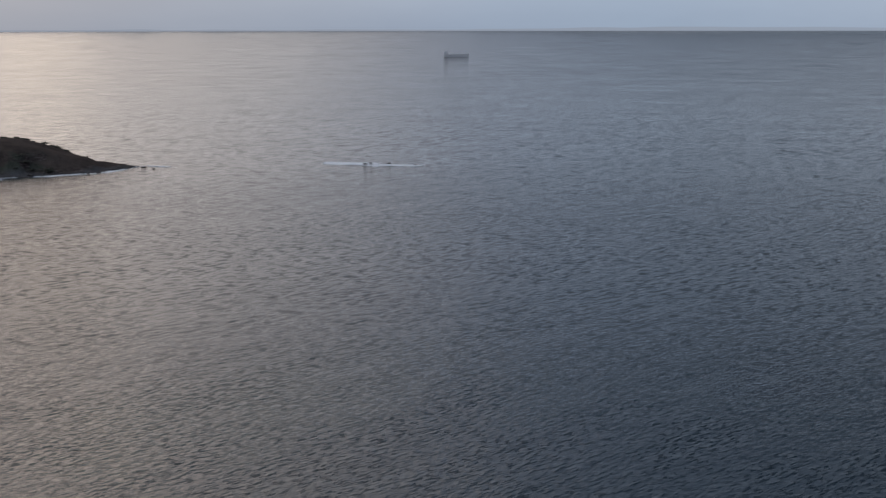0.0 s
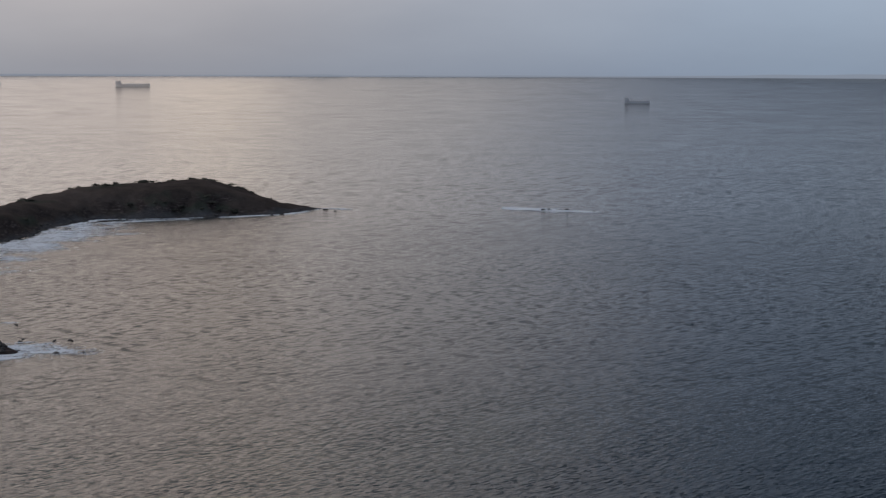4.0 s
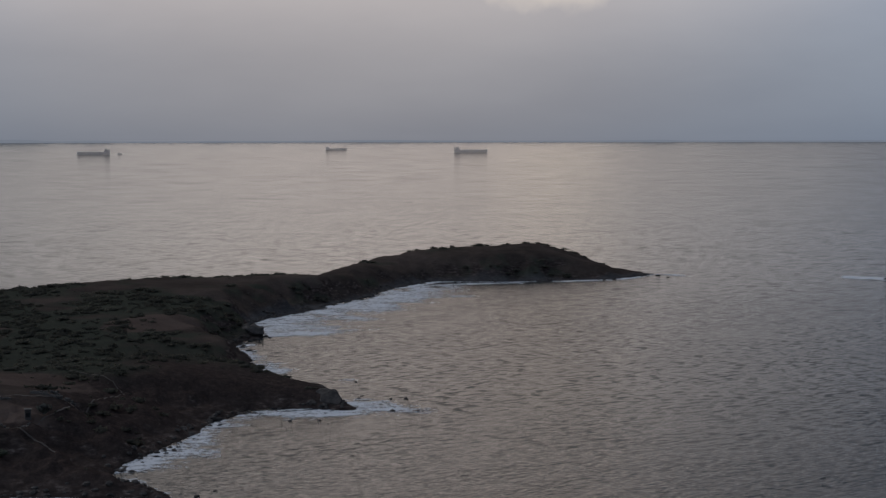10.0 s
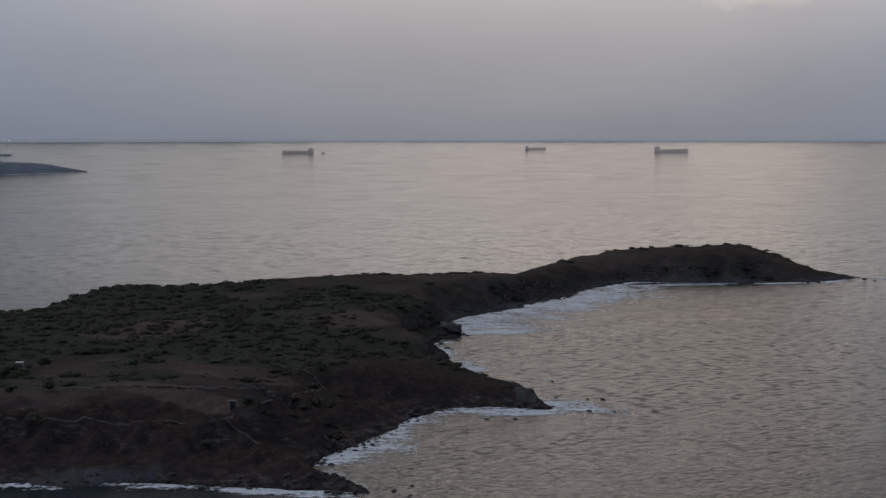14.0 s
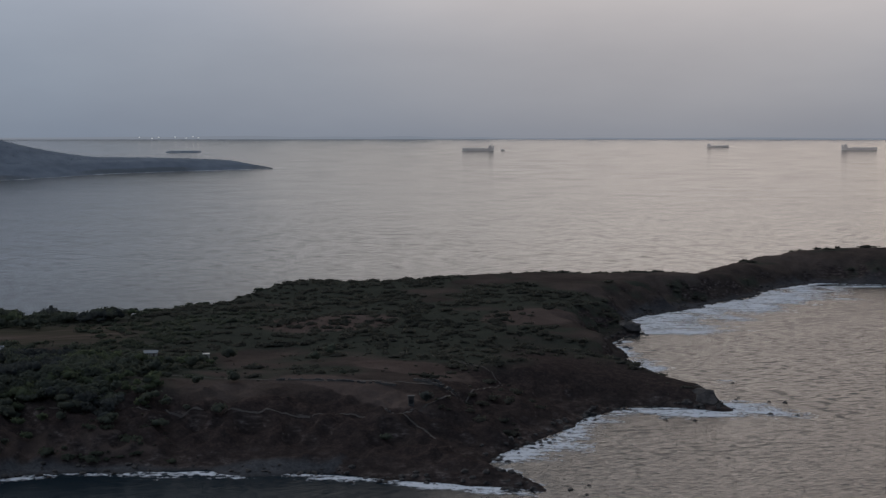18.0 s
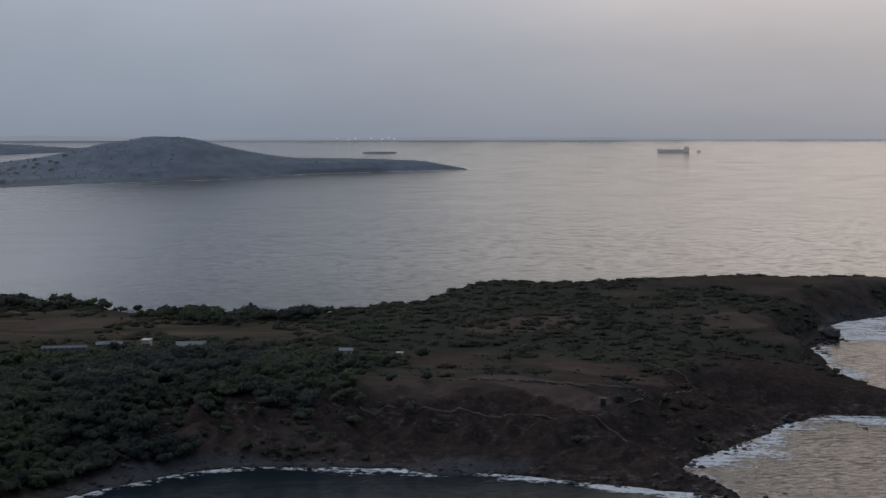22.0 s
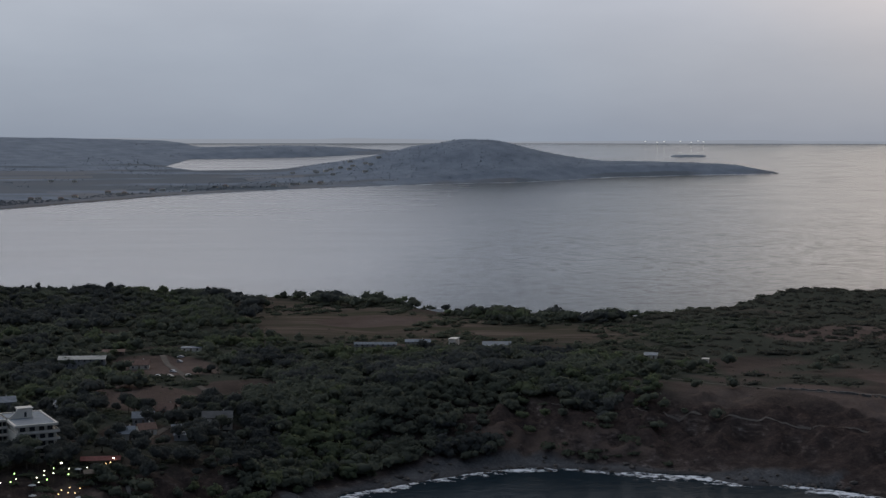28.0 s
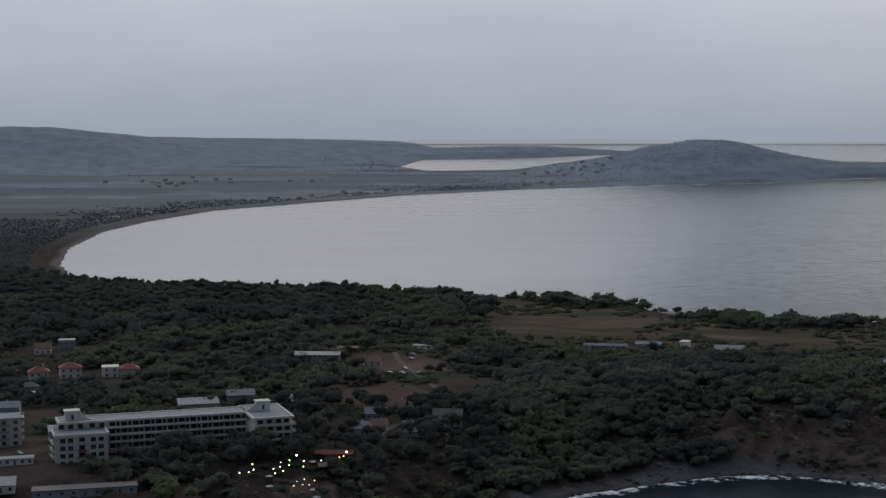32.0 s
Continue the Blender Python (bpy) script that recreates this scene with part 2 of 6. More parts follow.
    # wind streaks: smoother and rougher lanes
    lanes = grain(t, turn(40, (700, 220)), 1.0, 4.0)
    t.links.new(maths(t, "ADD", maths(t, "ADD", maths(t, "MULTIPLY", lanes, 0.15), 0.01), maths(t, "ADD", maths(t, "MULTIPLY", away, 0.10), maths(t, "MULTIPLY", lee, 0.10))), b.inputs["Roughness"])
    return m


def ground_material():
    """Dry grass, scrub, bare earth and rock on the cape; fields and far scrub inland, haze painted into their colours.
    """
    m, t, b = shader("cape_ground")
    c = node(t, "ShaderNodeTexCoord").outputs["Object"]
    geo = node(t, "ShaderNodeNewGeometry")
    broad = grain(t, c, 0.011, 5.0, 0.6)
    mid = grain(t, c, 0.06, 5.0, 0.62)
    fine = grain(t, c, 0.7, 4.0, 0.7)
    f = maths(t, "ADD", maths(t, "MULTIPLY", broad, 0.5), maths(t, "ADD", maths(t, "MULTIPLY", mid, 0.25), maths(t, "MULTIPLY", fine, 0.25)))
    grass = ramp(t, f, [(0.36, (0.046, 0.038, 0.033)), (0.46, (0.076, 0.060, 0.051)), (0.56, (0.114, 0.088, 0.074)), (0.70, (0.168, 0.132, 0.114))])
    lush = node(t, "ShaderNodeAttribute", attribute_name="lush").outputs["Fac"]
    litter = ramp(t, maths(t, "ADD", maths(t, "MULTIPLY", mid, 0.5), maths(t, "MULTIPLY", fine, 0.5)), [(0.35, (0.050, 0.053, 0.042)), (0.65, (0.086, 0.087, 0.066))])
    grass = mixed(t, maths(t, "MULTIPLY", maths(t, "SUBTRACT", maths(t, "ADD", lush, maths(t, "MULTIPLY", mid, 0.9)), 0.66), 2.2, True), grass, litter)
    # bluff slopes: shade painted in as a darker, tufted brown
    tuft = grain(t, c, 0.24, 5.0, 0.7)
    shaded_slope = ramp(t, maths(t, "ADD", maths(t, "MULTIPLY", tuft, 0.6), maths(t, "MULTIPLY", fine, 0.4)), [(0.36, (0.038, 0.030, 0.028)), (0.52, (0.068, 0.051, 0.045)), (0.66, (0.112, 0.082, 0.070))])
    grass = mixed(t, node(t, "ShaderNodeAttribute", attribute_name="slope_shade").outputs["Fac"], grass, shaded_slope)
    swath = grain(t, node(t, "ShaderNodeMapping", {0: c, 2: (0, 0, radians(53)), 3: (130, 17, 1e6)}, vector_type="TEXTURE").outputs[0], 1.0, 5.0, 0.65)
    hay = ramp(t, swath, [(0.34, (0.070, 0.069, 0.046)), (0.47, (0.096, 0.082, 0.060)), (0.56, (0.140, 0.106, 0.086)), (0.68, (0.178, 0.146, 0.112))])
    grass = mixed(t, node(t, "ShaderNodeAttribute", attribute_name="meadow").outputs["Fac"], grass, hay)
    bare = node(t, "ShaderNodeAttribute", attribute_name="bare").outputs["Fac"]
    soil = ramp(t, f, [(0.40, (0.098, 0.072, 0.060)), (0.62, (0.172, 0.130, 0.110))])
    grass = mixed(t, maths(t, "MULTIPLY", maths(t, "SUBTRACT", maths(t, "ADD", bare, maths(t, "MULTIPLY", mid, 0.7)), 0.72), 3.5, True), grass, soil)
    layered = grain(t, node(t, "ShaderNodeMapping", {0: c, 3: (0.16, 0.16, 0.5)}).outputs[0], 1.0, 6.0, 0.65)
    rock = ramp(t, layered, [(0.3, (0.036, 0.029, 0.027)), (0.5, (0.074, 0.057, 0.050)), (0.60, (0.128, 0.100, 0.088)), (0.72, (0.29, 0.245, 0.215))])
    nz = node(t, "ShaderNodeSeparateXYZ", {0: geo.outputs["Normal"]}).outputs[2]
    steep = ramp(t, maths(t, "ADD", nz, maths(t, "MULTIPLY", mid, 0.35)), [(0.90, (1, 1, 1)), (1.03, (0, 0, 0))])
    pos = node(t, "ShaderNodeSeparateXYZ", {0: c})
    shore = maths(t, "SUBTRACT", 1.0, maths(t, "DIVIDE", maths(t, "ADD", pos.outputs[2], maths(t, "MULTIPLY", mid, 6.0)), 11.0), True)
    near = mixed(t, maths(t, "MAXIMUM", steep, maths(t, "MULTIPLY", shore, 1.6, True)), grass, rock)
    # grey pebble strand below the bluffs
    pebbles = ramp(t, maths(t, "ADD", maths(t, "MULTIPLY", fine, 0.5), maths(t, "MULTIPLY", mid, 0.5)), [(0.38, (0.066, 0.066, 0.068)), (0.62, (0.148, 0.146, 0.146))])
    near = mixed(t, node(t, "ShaderNodeAttribute", attribute_name="strand").outputs["Fac"], near, pebbles)
    # wet band at the waterline
    wet = maths(t, "SUBTRACT", 1.0, maths(t, "DIVIDE", pos.outputs[2], 0.9), True)
    near = mixed(t, maths(t, "MULTIPLY", wet, 0.6), near, (0.03, 0.028, 0.026))
    # far fields and scrub: distance haze painted into pale blue-grey base colours
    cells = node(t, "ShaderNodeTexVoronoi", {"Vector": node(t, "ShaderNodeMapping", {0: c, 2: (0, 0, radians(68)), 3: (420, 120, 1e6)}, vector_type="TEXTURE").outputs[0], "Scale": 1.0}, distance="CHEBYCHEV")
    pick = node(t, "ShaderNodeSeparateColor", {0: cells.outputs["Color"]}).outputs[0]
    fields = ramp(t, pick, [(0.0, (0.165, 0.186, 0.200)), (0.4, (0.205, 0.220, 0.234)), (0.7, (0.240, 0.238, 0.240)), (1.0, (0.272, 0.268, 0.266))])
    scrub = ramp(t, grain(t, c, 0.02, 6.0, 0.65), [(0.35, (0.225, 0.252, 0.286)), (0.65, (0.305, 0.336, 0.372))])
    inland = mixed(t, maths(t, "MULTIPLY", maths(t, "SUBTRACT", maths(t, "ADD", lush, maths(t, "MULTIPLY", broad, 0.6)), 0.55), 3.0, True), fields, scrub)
    # the painted haze takes over with distance from the camera
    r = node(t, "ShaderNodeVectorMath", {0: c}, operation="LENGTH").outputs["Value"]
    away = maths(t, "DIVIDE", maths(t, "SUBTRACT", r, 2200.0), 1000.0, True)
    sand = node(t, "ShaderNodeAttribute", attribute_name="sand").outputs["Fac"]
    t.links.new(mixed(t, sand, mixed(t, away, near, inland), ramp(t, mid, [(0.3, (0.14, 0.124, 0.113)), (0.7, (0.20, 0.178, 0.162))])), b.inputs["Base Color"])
    b.inputs["Roughness"].default_value = 0.92
    b.inputs["Specular IOR Level"].default_value = 0.0
    lump = maths(t, "ADD", maths(t, "MULTIPLY", grain(t, c, 0.35, 6.0, 0.7), 1.6), maths(t, "MULTIPLY", layered, 1.2))
    t.links.new(node(t, "ShaderNodeBump", {"Strength": 0.8, "Distance": 1.0, "Height": lump}).outputs[0], b.inputs["Normal"])
    return m


def foam_material():
    """Broken white water: solid along the crest, torn to lace at its edges."""
    m, t, b = shader("surf_foam")
    b.inputs["Base Color"].default_value = (0.86, 0.89, 0.92, 1)
    b.inputs["Roughness"].default_value = 0.8
    c = node(t, "ShaderNodeTexCoord").outputs["Object"]
    dense = node(t, "ShaderNodeAttribute", attribute_name="dense").outputs["Fac"]
    lace = grain(t, c, 0.24, 7.0, 0.75)
    drawn = grain(t, node(t, "ShaderNodeMapping", {0: c, 2: (0, 0, radians(32)), 3: (36, 8, 1)}, vector_type="TEXTURE").outputs[0], 1.0, 5.0, 0.65)
    long_ = grain(t, c, 0.035, 3.0)
    torn = maths(t, "ADD", maths(t, "MULTIPLY", maths(t, "SUBTRACT", lace, 0.5), 6.0), maths(t, "MULTIPLY", maths(t, "SUBTRACT", long_, 0.5), 3.0))
    torn = maths(t, "ADD", torn, maths(t, "MULTIPLY", maths(t, "SUBTRACT", drawn, 0.5), 5.0))
    a = maths(t, "MULTIPLY", maths(t, "SUBTRACT", maths(t, "ADD", torn, maths(t, "MULTIPLY", dense, 1.9)), 0.60, True), 0.9)
    t.links.new(a, b.inputs["Alpha"])
    return m


SEA, GROUND, FOAM = sea_material(), ground_material(), foam_material()
LEAF = [leaves("leaf_oak", (0.104, 0.112, 0.090), (0.152, 0.165, 0.120)), leaves("leaf_pine", (0.078, 0.083, 0.079), (0.114, 0.120, 0.108)), leaves("leaf_poplar", (0.112, 0.130, 0.082), (0.172, 0.198, 0.112))]
SCRUB_LEAF = leaves("leaf_scrub", (0.076, 0.076, 0.063), (0.140, 0.132, 0.104))
GREEN_LEAF = leaves("leaf_thicket", (0.074, 0.082, 0.062), (0.138, 0.148, 0.104))
# far foliage: haze painted in as paler, bluer leaf colours
HAZED_FAR_LEAF = leaves("leaf_far_hazed", (0.185, 0.208, 0.236), (0.245, 0.270, 0.300))
HAZED_BELT_LEAF = leaves("leaf_belt_hazed", (0.120, 0.137, 0.148), (0.170, 0.188, 0.200))
BARK = plain("bark", (0.05, 0.04, 0.03), (0.12, 0.10, 0.08), 0.9, 2.0, 14.0)
ROCK = plain("shore_rock", (0.026, 0.023, 0.021), (0.125, 0.108, 0.094), 0.85, 0.25, 2.0, 0.6)
WHITE = plain("white_plaster", (0.58, 0.535, 0.46), (0.77, 0.715, 0.62), 0.8, 0.4, 7.0, 0.2)
CREAM = plain("cream_plaster", (0.44, 0.41, 0.35), (0.60, 0.56, 0.48), 0.8, 0.4, 7.0, 0.2)
GREY = plain("grey_render", (0.22, 0.22, 0.22), (0.36, 0.36, 0.35), 0.85, 0.5, 7.0)
PALE_ROOF = plain("roof_membrane", (0.15, 0.17, 0.185), (0.25, 0.275, 0.295), 0.75, 0.3, 4.0)
SHEET = plain("roof_sheet", (0.13, 0.142, 0.155), (0.27, 0.285, 0.30), 0.6, 0.4, 5.0, 0.2)
RED = plain("red_tile", (0.17, 0.048, 0.038), (0.27, 0.085, 0.066), 0.8, 0.8, 9.0)
BROWN = plain("brown_tile", (0.13, 0.075, 0.055), (0.24, 0.14, 0.10), 0.8, 0.8, 9.0)
GLASS = plain("window_glass", (0.012, 0.014, 0.018), (0.03, 0.034, 0.04), 0.08, 0.6, 3.0, 0.02)
DARK = plain("dark_paint", (0.03, 0.03, 0.032), (0.07, 0.07, 0.07), 0.6)
STEEL = plain("steel", (0.25, 0.26, 0.27), (0.42, 0.43, 0.44), 0.45, 0.6, 6.0, 0.1, 0.6)
WOOD = plain("weathered_wood", (0.11, 0.085, 0.06), (0.24, 0.19, 0.14), 0.85, 1.0, 12.0)
DUST = plain("pale_dirt", (0.10, 0.082, 0.069), (0.16, 0.134, 0.114), 0.95, 0.2, 2.0)
EARTH = plain("bare_earth", (0.06, 0.046, 0.033), (0.11, 0.083, 0.060), 0.95, 0.15, 2.5)
ROAD = plain("asphalt", (0.045, 0.045, 0.047), (0.085, 0.083, 0.08), 0.9, 0.15, 3.0)
CONCRETE = plain("concrete", (0.09, 0.084, 0.076), (0.17, 0.16, 0.145), 0.9, 0.3, 4.0)
# ships' paint holds the distance haze: paled here, half see-through below
HAZED_HULL = plain("ship_hull_hazed", (0.68, 0.68, 0.69), (0.76, 0.76, 0.77), 0.6, 0.05, 0.8)
HAZED_UPPER = plain("ship_upperworks_hazed", (0.66, 0.66, 0.67), (0.78, 0.78, 0.79), 0.6, 0.1, 1.0)
for paint in (HAZED_HULL, HAZED_UPPER):
    paint.node_tree.nodes["Principled BSDF"].inputs["Alpha"].default_value = 0.45
CANVAS = plain("canvas", (0.42, 0.42, 0.40), (0.60, 0.60, 0.57), 0.9, 0.6, 6.0)
CAR_PAINT = plain("car_paint", (0.30, 0.31, 0.33), (0.46, 0.47, 0.48), 0.3, 0.8, 6.0, 0.0, 0.2, 0.5)


def lamp_glow(name, colour, power):
    m, t, b = shader(name)
    b.inputs["Base Color"].default_value = (*colour, 1)
    b.inputs["Emission Color"].default_value = (*colour, 1)
    b.inputs["Emission Strength"].default_value = power
    return m


WARM, COOL, GREEN = lamp_glow("bulb_warm", (1.0, 0.62, 0.28), 4.0), lamp_glow("bulb_white", (1.0, 0.92, 0.74), 5.0), lamp_glow("bulb_green", (0.55, 1.0, 0.28), 3.5)
# ---- plan of the land, metres; the camera hovers over the origin ----
# The shore of the near cape, from the south along the front bay, round the rock spur, the cove and the outer hill, and back along the far side.
CAPE = [(-520, -1500), (-500, -100), (-530, 60), (-528, 150), (-518, 230), (-528, 300), (-553, 372), (-557, 415), (-556, 440), (-544, 474), (-517, 499), (-484, 522), (-441, 545), (-404, 557), (-330, 578), (-377, 612), (-386, 640), (-385, 684), (-396, 738), (-392, 773), (-383, 792), (-344, 808), (-362, 832), (-440, 900), (-485, 960), (-520, 1010), (-528, 1042)]
COVE = [(-524, 1070), (-575, 1141), (-577, 1178), (-567, 1271), (-556, 1380), (-569, 1457), (-551, 1545), (-481, 1566), (-374, 1629), (-342, 1712), (-400, 1755), (-480, 1782), (-570, 1755), (-640, 1680), (-672, 1590), (-668, 1480), (-745, 1360), (-850, 1180), (-880, 1040), (-862, 900), (-880, 815), (-1009, 788), (-1162, 726), (-1287, 600), (-1362, 496), (-1586, 440)]
# The long beach, the wooded headland, the lagoon behind it and the spit beyond.
BEACH = [(-1860, 482), (-2110, 559), (-2388, 688), (-2559, 817), (-2751, 1013), (-2847, 1268), (-2919, 1487), (-2935, 1782), (-2880, 2110), (-2778, 2370), (-2742, 2643), (-2640, 2850), (-2535, 3024), (-2680, 3090), (-2900, 2980), (-3150, 2830), (-3300, 2650)]
LAGOON = [(-3480, 2300), (-3430, 2080), (-3520, 1885), (-3680, 1885), (-3850, 2050), (-3750, 2330), (-3700, 2600), (-3737, 2731), (-3900, 2640), (-4120, 2270), (-4230, 2265), (-4350, 2290), (-5400, 2500), (-5400, -1500)]
SHORE = np.array(CAPE + COVE + BEACH + LAGOON, float)
ISLET = np.array([(-3088, 3200), (-3016, 3268), (-3040, 3310), (-3120, 3240)], float)
DISH_FROM, SEA_EDGE = 1800.0, 4900.0
DISH = (CAM_Z - SEA_EDGE * math.tan(radians(0.3))) / (SEA_EDGE - DISH_FROM) ** 2


def sea_z(r):
    """The sea's level: it lifts gently with distance, so that the far water is drawn in to within five kilometres."""
    return DISH * np.maximum(np.asarray(r, float) - DISH_FROM, 0.0) ** 2


def inside_by(x, y, poly):
    """Metres inside the shore (negative: out at sea)."""
    best, inside = np.full(x.shape, 1e9), np.zeros(x.shape, bool)
    for (ax, ay), (bx, by) in zip(poly, np.roll(poly, -1, 0)):
        ex, ey = bx - ax, by - ay
        t = np.clip(((x - ax) * ex + (y - ay) * ey) / (ex * ex + ey * ey), 0, 1)
        best = np.minimum(best, (x - ax - t * ex) ** 2 + (y - ay - t * ey) ** 2)
        if ey:
            inside ^= ((ay > y) != (by > y)) & (x < ex * (y - ay) / ey + ax)
    return np.where(inside, 1, -1) * np.sqrt(best)


def value_noise(x, y, size, seed):
    """Smooth noise from -1 to 1 over patches of that size."""
    table = np.random.RandomState(seed).uniform(-1, 1, (256, 256))
    u, v = x / size, y / size
    i, j = np.floor(u).astype(int), np.floor(v).astype(int)
    f, g = u - i, v - j
    f, g = f * f * (3 - 2 * f), g * g * (3 - 2 * g)
    at = lambda a, b: table[a % 256, b % 256]
    return (at(i, j) * (1 - f) + at(i + 1, j) * f) * (1 - g) + (at(i, j + 1) * (1 - f) + at(i + 1, j + 1) * f) * g


# plateau heights of the cape: x, y, metres
TOPS = [(-640, 170, 22), (-600, 280, 23), (-700, 420, 25), (-620, 520, 27), (-480, 640, 27), (-450, 760, 23), (-372, 818, 7), (-385, 835, 8), (-400, 838, 13), (-414, 846, 13), (-440, 850, 17), (-520, 900, 22), (-600, 1000, 24), (-650, 1150, 25), (-640, 1300, 24),
        (-668, 1354, 18), (-700, 1326, 19), (-620, 1420, 17), (-651, 1442, 10), (-590, 1530, 16), (-645, 1478, 24), (-630, 1482, 23), (-655, 1545, 21), (-620, 1604, 25), (-605, 1640, 26), (-560, 1670, 30), (-480, 1695, 39), (-462, 1702, 30), (-440, 1706, 20), (-412, 1698, 6), (-375, 1720, 4),
        (-740, 1300, 22), (-774, 1230, 20), (-790, 1187, 23), (-816, 1150, 19), (-822, 1102, 22), (-842, 1057, 28), (-740, 1210, 24), (-780, 1090, 26), (-840, 1010, 29), (-830, 925, 20), (-790, 905, 25), (-790, 800, 26), (-880, 740, 24), (-1040, 660, 25), (-1150, 640, 25), (-1180, 500, 25), (-1000, 400, 24), (-1500, 200, 18), (-900, 100, 22), (-1750, 400, 8)]
# far hills: x, y, height, spread along and across the line of sight
HILLS = [(-3080, 2460, 66, 150), (-2960, 2610, 14, 110), (-3230, 2330, 22, 170), (-2700, 2900, 15, 160), (-2830, 2760, 11, 120), (-4420, 930, 58, 300), (-4360, 1180, 20, 240), (-4260, 1700, 16, 420), (-3900, 2420, 12, 160)]


def land_z(x, y):
    """The height of the ground, for arrays of places."""
    r = np.hypot(x, y)
    wob = 7 * value_noise(x, y, 31, 3) + 3.5 * value_noise(x, y, 11, 4) + 1.5 * value_noise(x, y, 4.5, 5)
    far = np.clip((r - 1750) / 250, 0, 1)
    d = inside_by(x, y, SHORE) + wob * (1 - far)
    w, top = np.zeros(x.shape), np.zeros(x.shape)
    for px, py, h in TOPS:
        k = 1 / ((x - px) ** 2 + (y - py) ** 2 + 900) ** 1.5
        w, top = w + k, top + k * h
    top = top / w + 2.2 * value_noise(x, y, 90, 6) + 0.9 * value_noise(x, y, 27, 7)
    spur = np.exp(-((x + 390) ** 2 + (y - 840) ** 2) / 90 ** 2)
    wide = (46 + 48 * np.clip((900 - y) / 150, 0, 1) * (1 - spur)) * (1 + 0.28 * value_noise(x, y, 75, 8)) - 24 * spur
    strand = 9.0 * np.maximum(np.clip((600 - y) / 30, 0, 1) * np.clip((-430 - x) / 40, 0, 1) * np.clip((y - 330) / 40, 0, 1), np.clip((y - 1110) / 40, 0, 1))
    s = np.clip((d - strand) / wide, 0, 1)
    bluff = np.where(s < 0.12, s * 1.2, 0.144 + (s - 0.12) * 0.973)
    bluff = bluff + np.sin(s * math.pi) * (0.15 * value_noise(x, y, 19, 9) - 0.16 * np.abs(value_noise(x, y, 13, 12)) + 0.07 * value_noise(x, y, 6, 10) + 0.035 * value_noise(x, y, 2.8, 13))
    near = np.where(d > 0, top * np.clip(1 - np.maximum(1 - bluff, 0) ** 1.7, 0, 1) + 0.25 + 0.16 * np.clip(d, 0, strand), d * 0.3)
    plain = np.where(d > 0, 1.5 + 4 * np.clip(d / 350, 0, 1), d * 0.3)
    edge = np.clip(d / 60, 0, 1)
    for hx, hy, h, sp in HILLS:
        plain = plain + edge * h * np.exp(-((x - hx) ** 2 + (y - hy) ** 2) / (2 * sp * sp)) * (1 + 0.05 * value_noise(x, y, 60, 11))
    isl = inside_by(x, y, ISLET)
    plain = np.maximum(plain, np.where(isl > -20, np.clip(isl * 0.22, -4, 3.2), -60))
    return sea_z(r) + near * (1 - far) + plain * far


# open ground among the woods: x, y, half-width, half-depth
OPEN = [(-640, 215, 22, 66), (-568, 243, 20, 17), (-703, 347, 34, 24), (-800, 405, 46, 25), (-850, 232, 28, 40), (-952, 245, 34, 34), (-905, 628, 34, 46), (-660, 158, 30, 22), (-600, 140, 35, 30), (-632, 310, 24, 18), (-628, 349, 14, 12), (-752, 594, 13, 13), (-738, 610, 12, 12), (-790, 566, 9, 24), (-750, 170, 20, 24), (-940, 716, 24, 22), (-700, 400, 25, 25), (-540, 250, 8, 10)]


def cover(x, y):
    """How thickly trees and scrub grow, from 0 to 1 each."""
    n = value_noise(x, y, 55, 31) + 0.6 * value_noise(x, y, 21, 32)
    r, head = np.hypot(x, y), np.degrees(np.arctan2(x, y))
    ease = lambda v, a, b: np.clip((v - a) / (b - a), 0, 1)
    town = ease(head, -57.5, -61)                                                      # woods behind the town
    hang = ease(head, -40, -47) * ease(r, 940, 890) * np.maximum(ease(r, 730, 790), ease(head, -49, -53))   # hanging wood above the front bay
    d = inside_by(x, y, SHORE)
    crest = ease(head, -44.5, -46) * ease(r, 1060, 1090) * ease(d, 128, 100)          # trees along the back of the plateau
    meadow = ease(head, -44, -46) * ease(head, -61, -58) * ease(r, 985, 1030) * ease(d, 112, 132)
    tree = np.clip(np.maximum(np.maximum(town * 0.95, hang * 1.0), crest * 0.8) + 0.85 * n - 0.12, 0.0, 1) * np.maximum(np.maximum(town, hang), crest)
    tree = np.maximum(tree * (1 - 0.96 * meadow), np.where(r > 980, 0.0, 0.006))
    back_ = ease(head, -47, -42) * ease(r, 900, 1050) * ease(y, 1450, 1330)
    n2 = 0.9 * value_noise(x, y, 48, 33) + 0.4 * value_noise(x, y, 15, 34) + 0.9 * value_noise(x, y, 120, 35)
    brown = ease(d, 150, 70) * ease(head, -50, -44)
    scrub = np.clip(0.52 - 0.40 * brown + 0.95 * n2 + 0.55 * back_ + 0.08 * ease(y, 1440, 1520) + 0.62 * ease(head, -41, -46) * (1 - 0.45 * meadow) + 0.5 * crest, 0.03, 1)
    for ox, oy, hx, hy in OPEN:
        k = np.clip((((x - ox) / hx) ** 2 + ((y - oy) / hy) ** 2 - 0.8) * 2, 0, 1)
        tree, scrub = tree * k, scrub * (0.12 + 0.88 * k)
    return tree, scrub


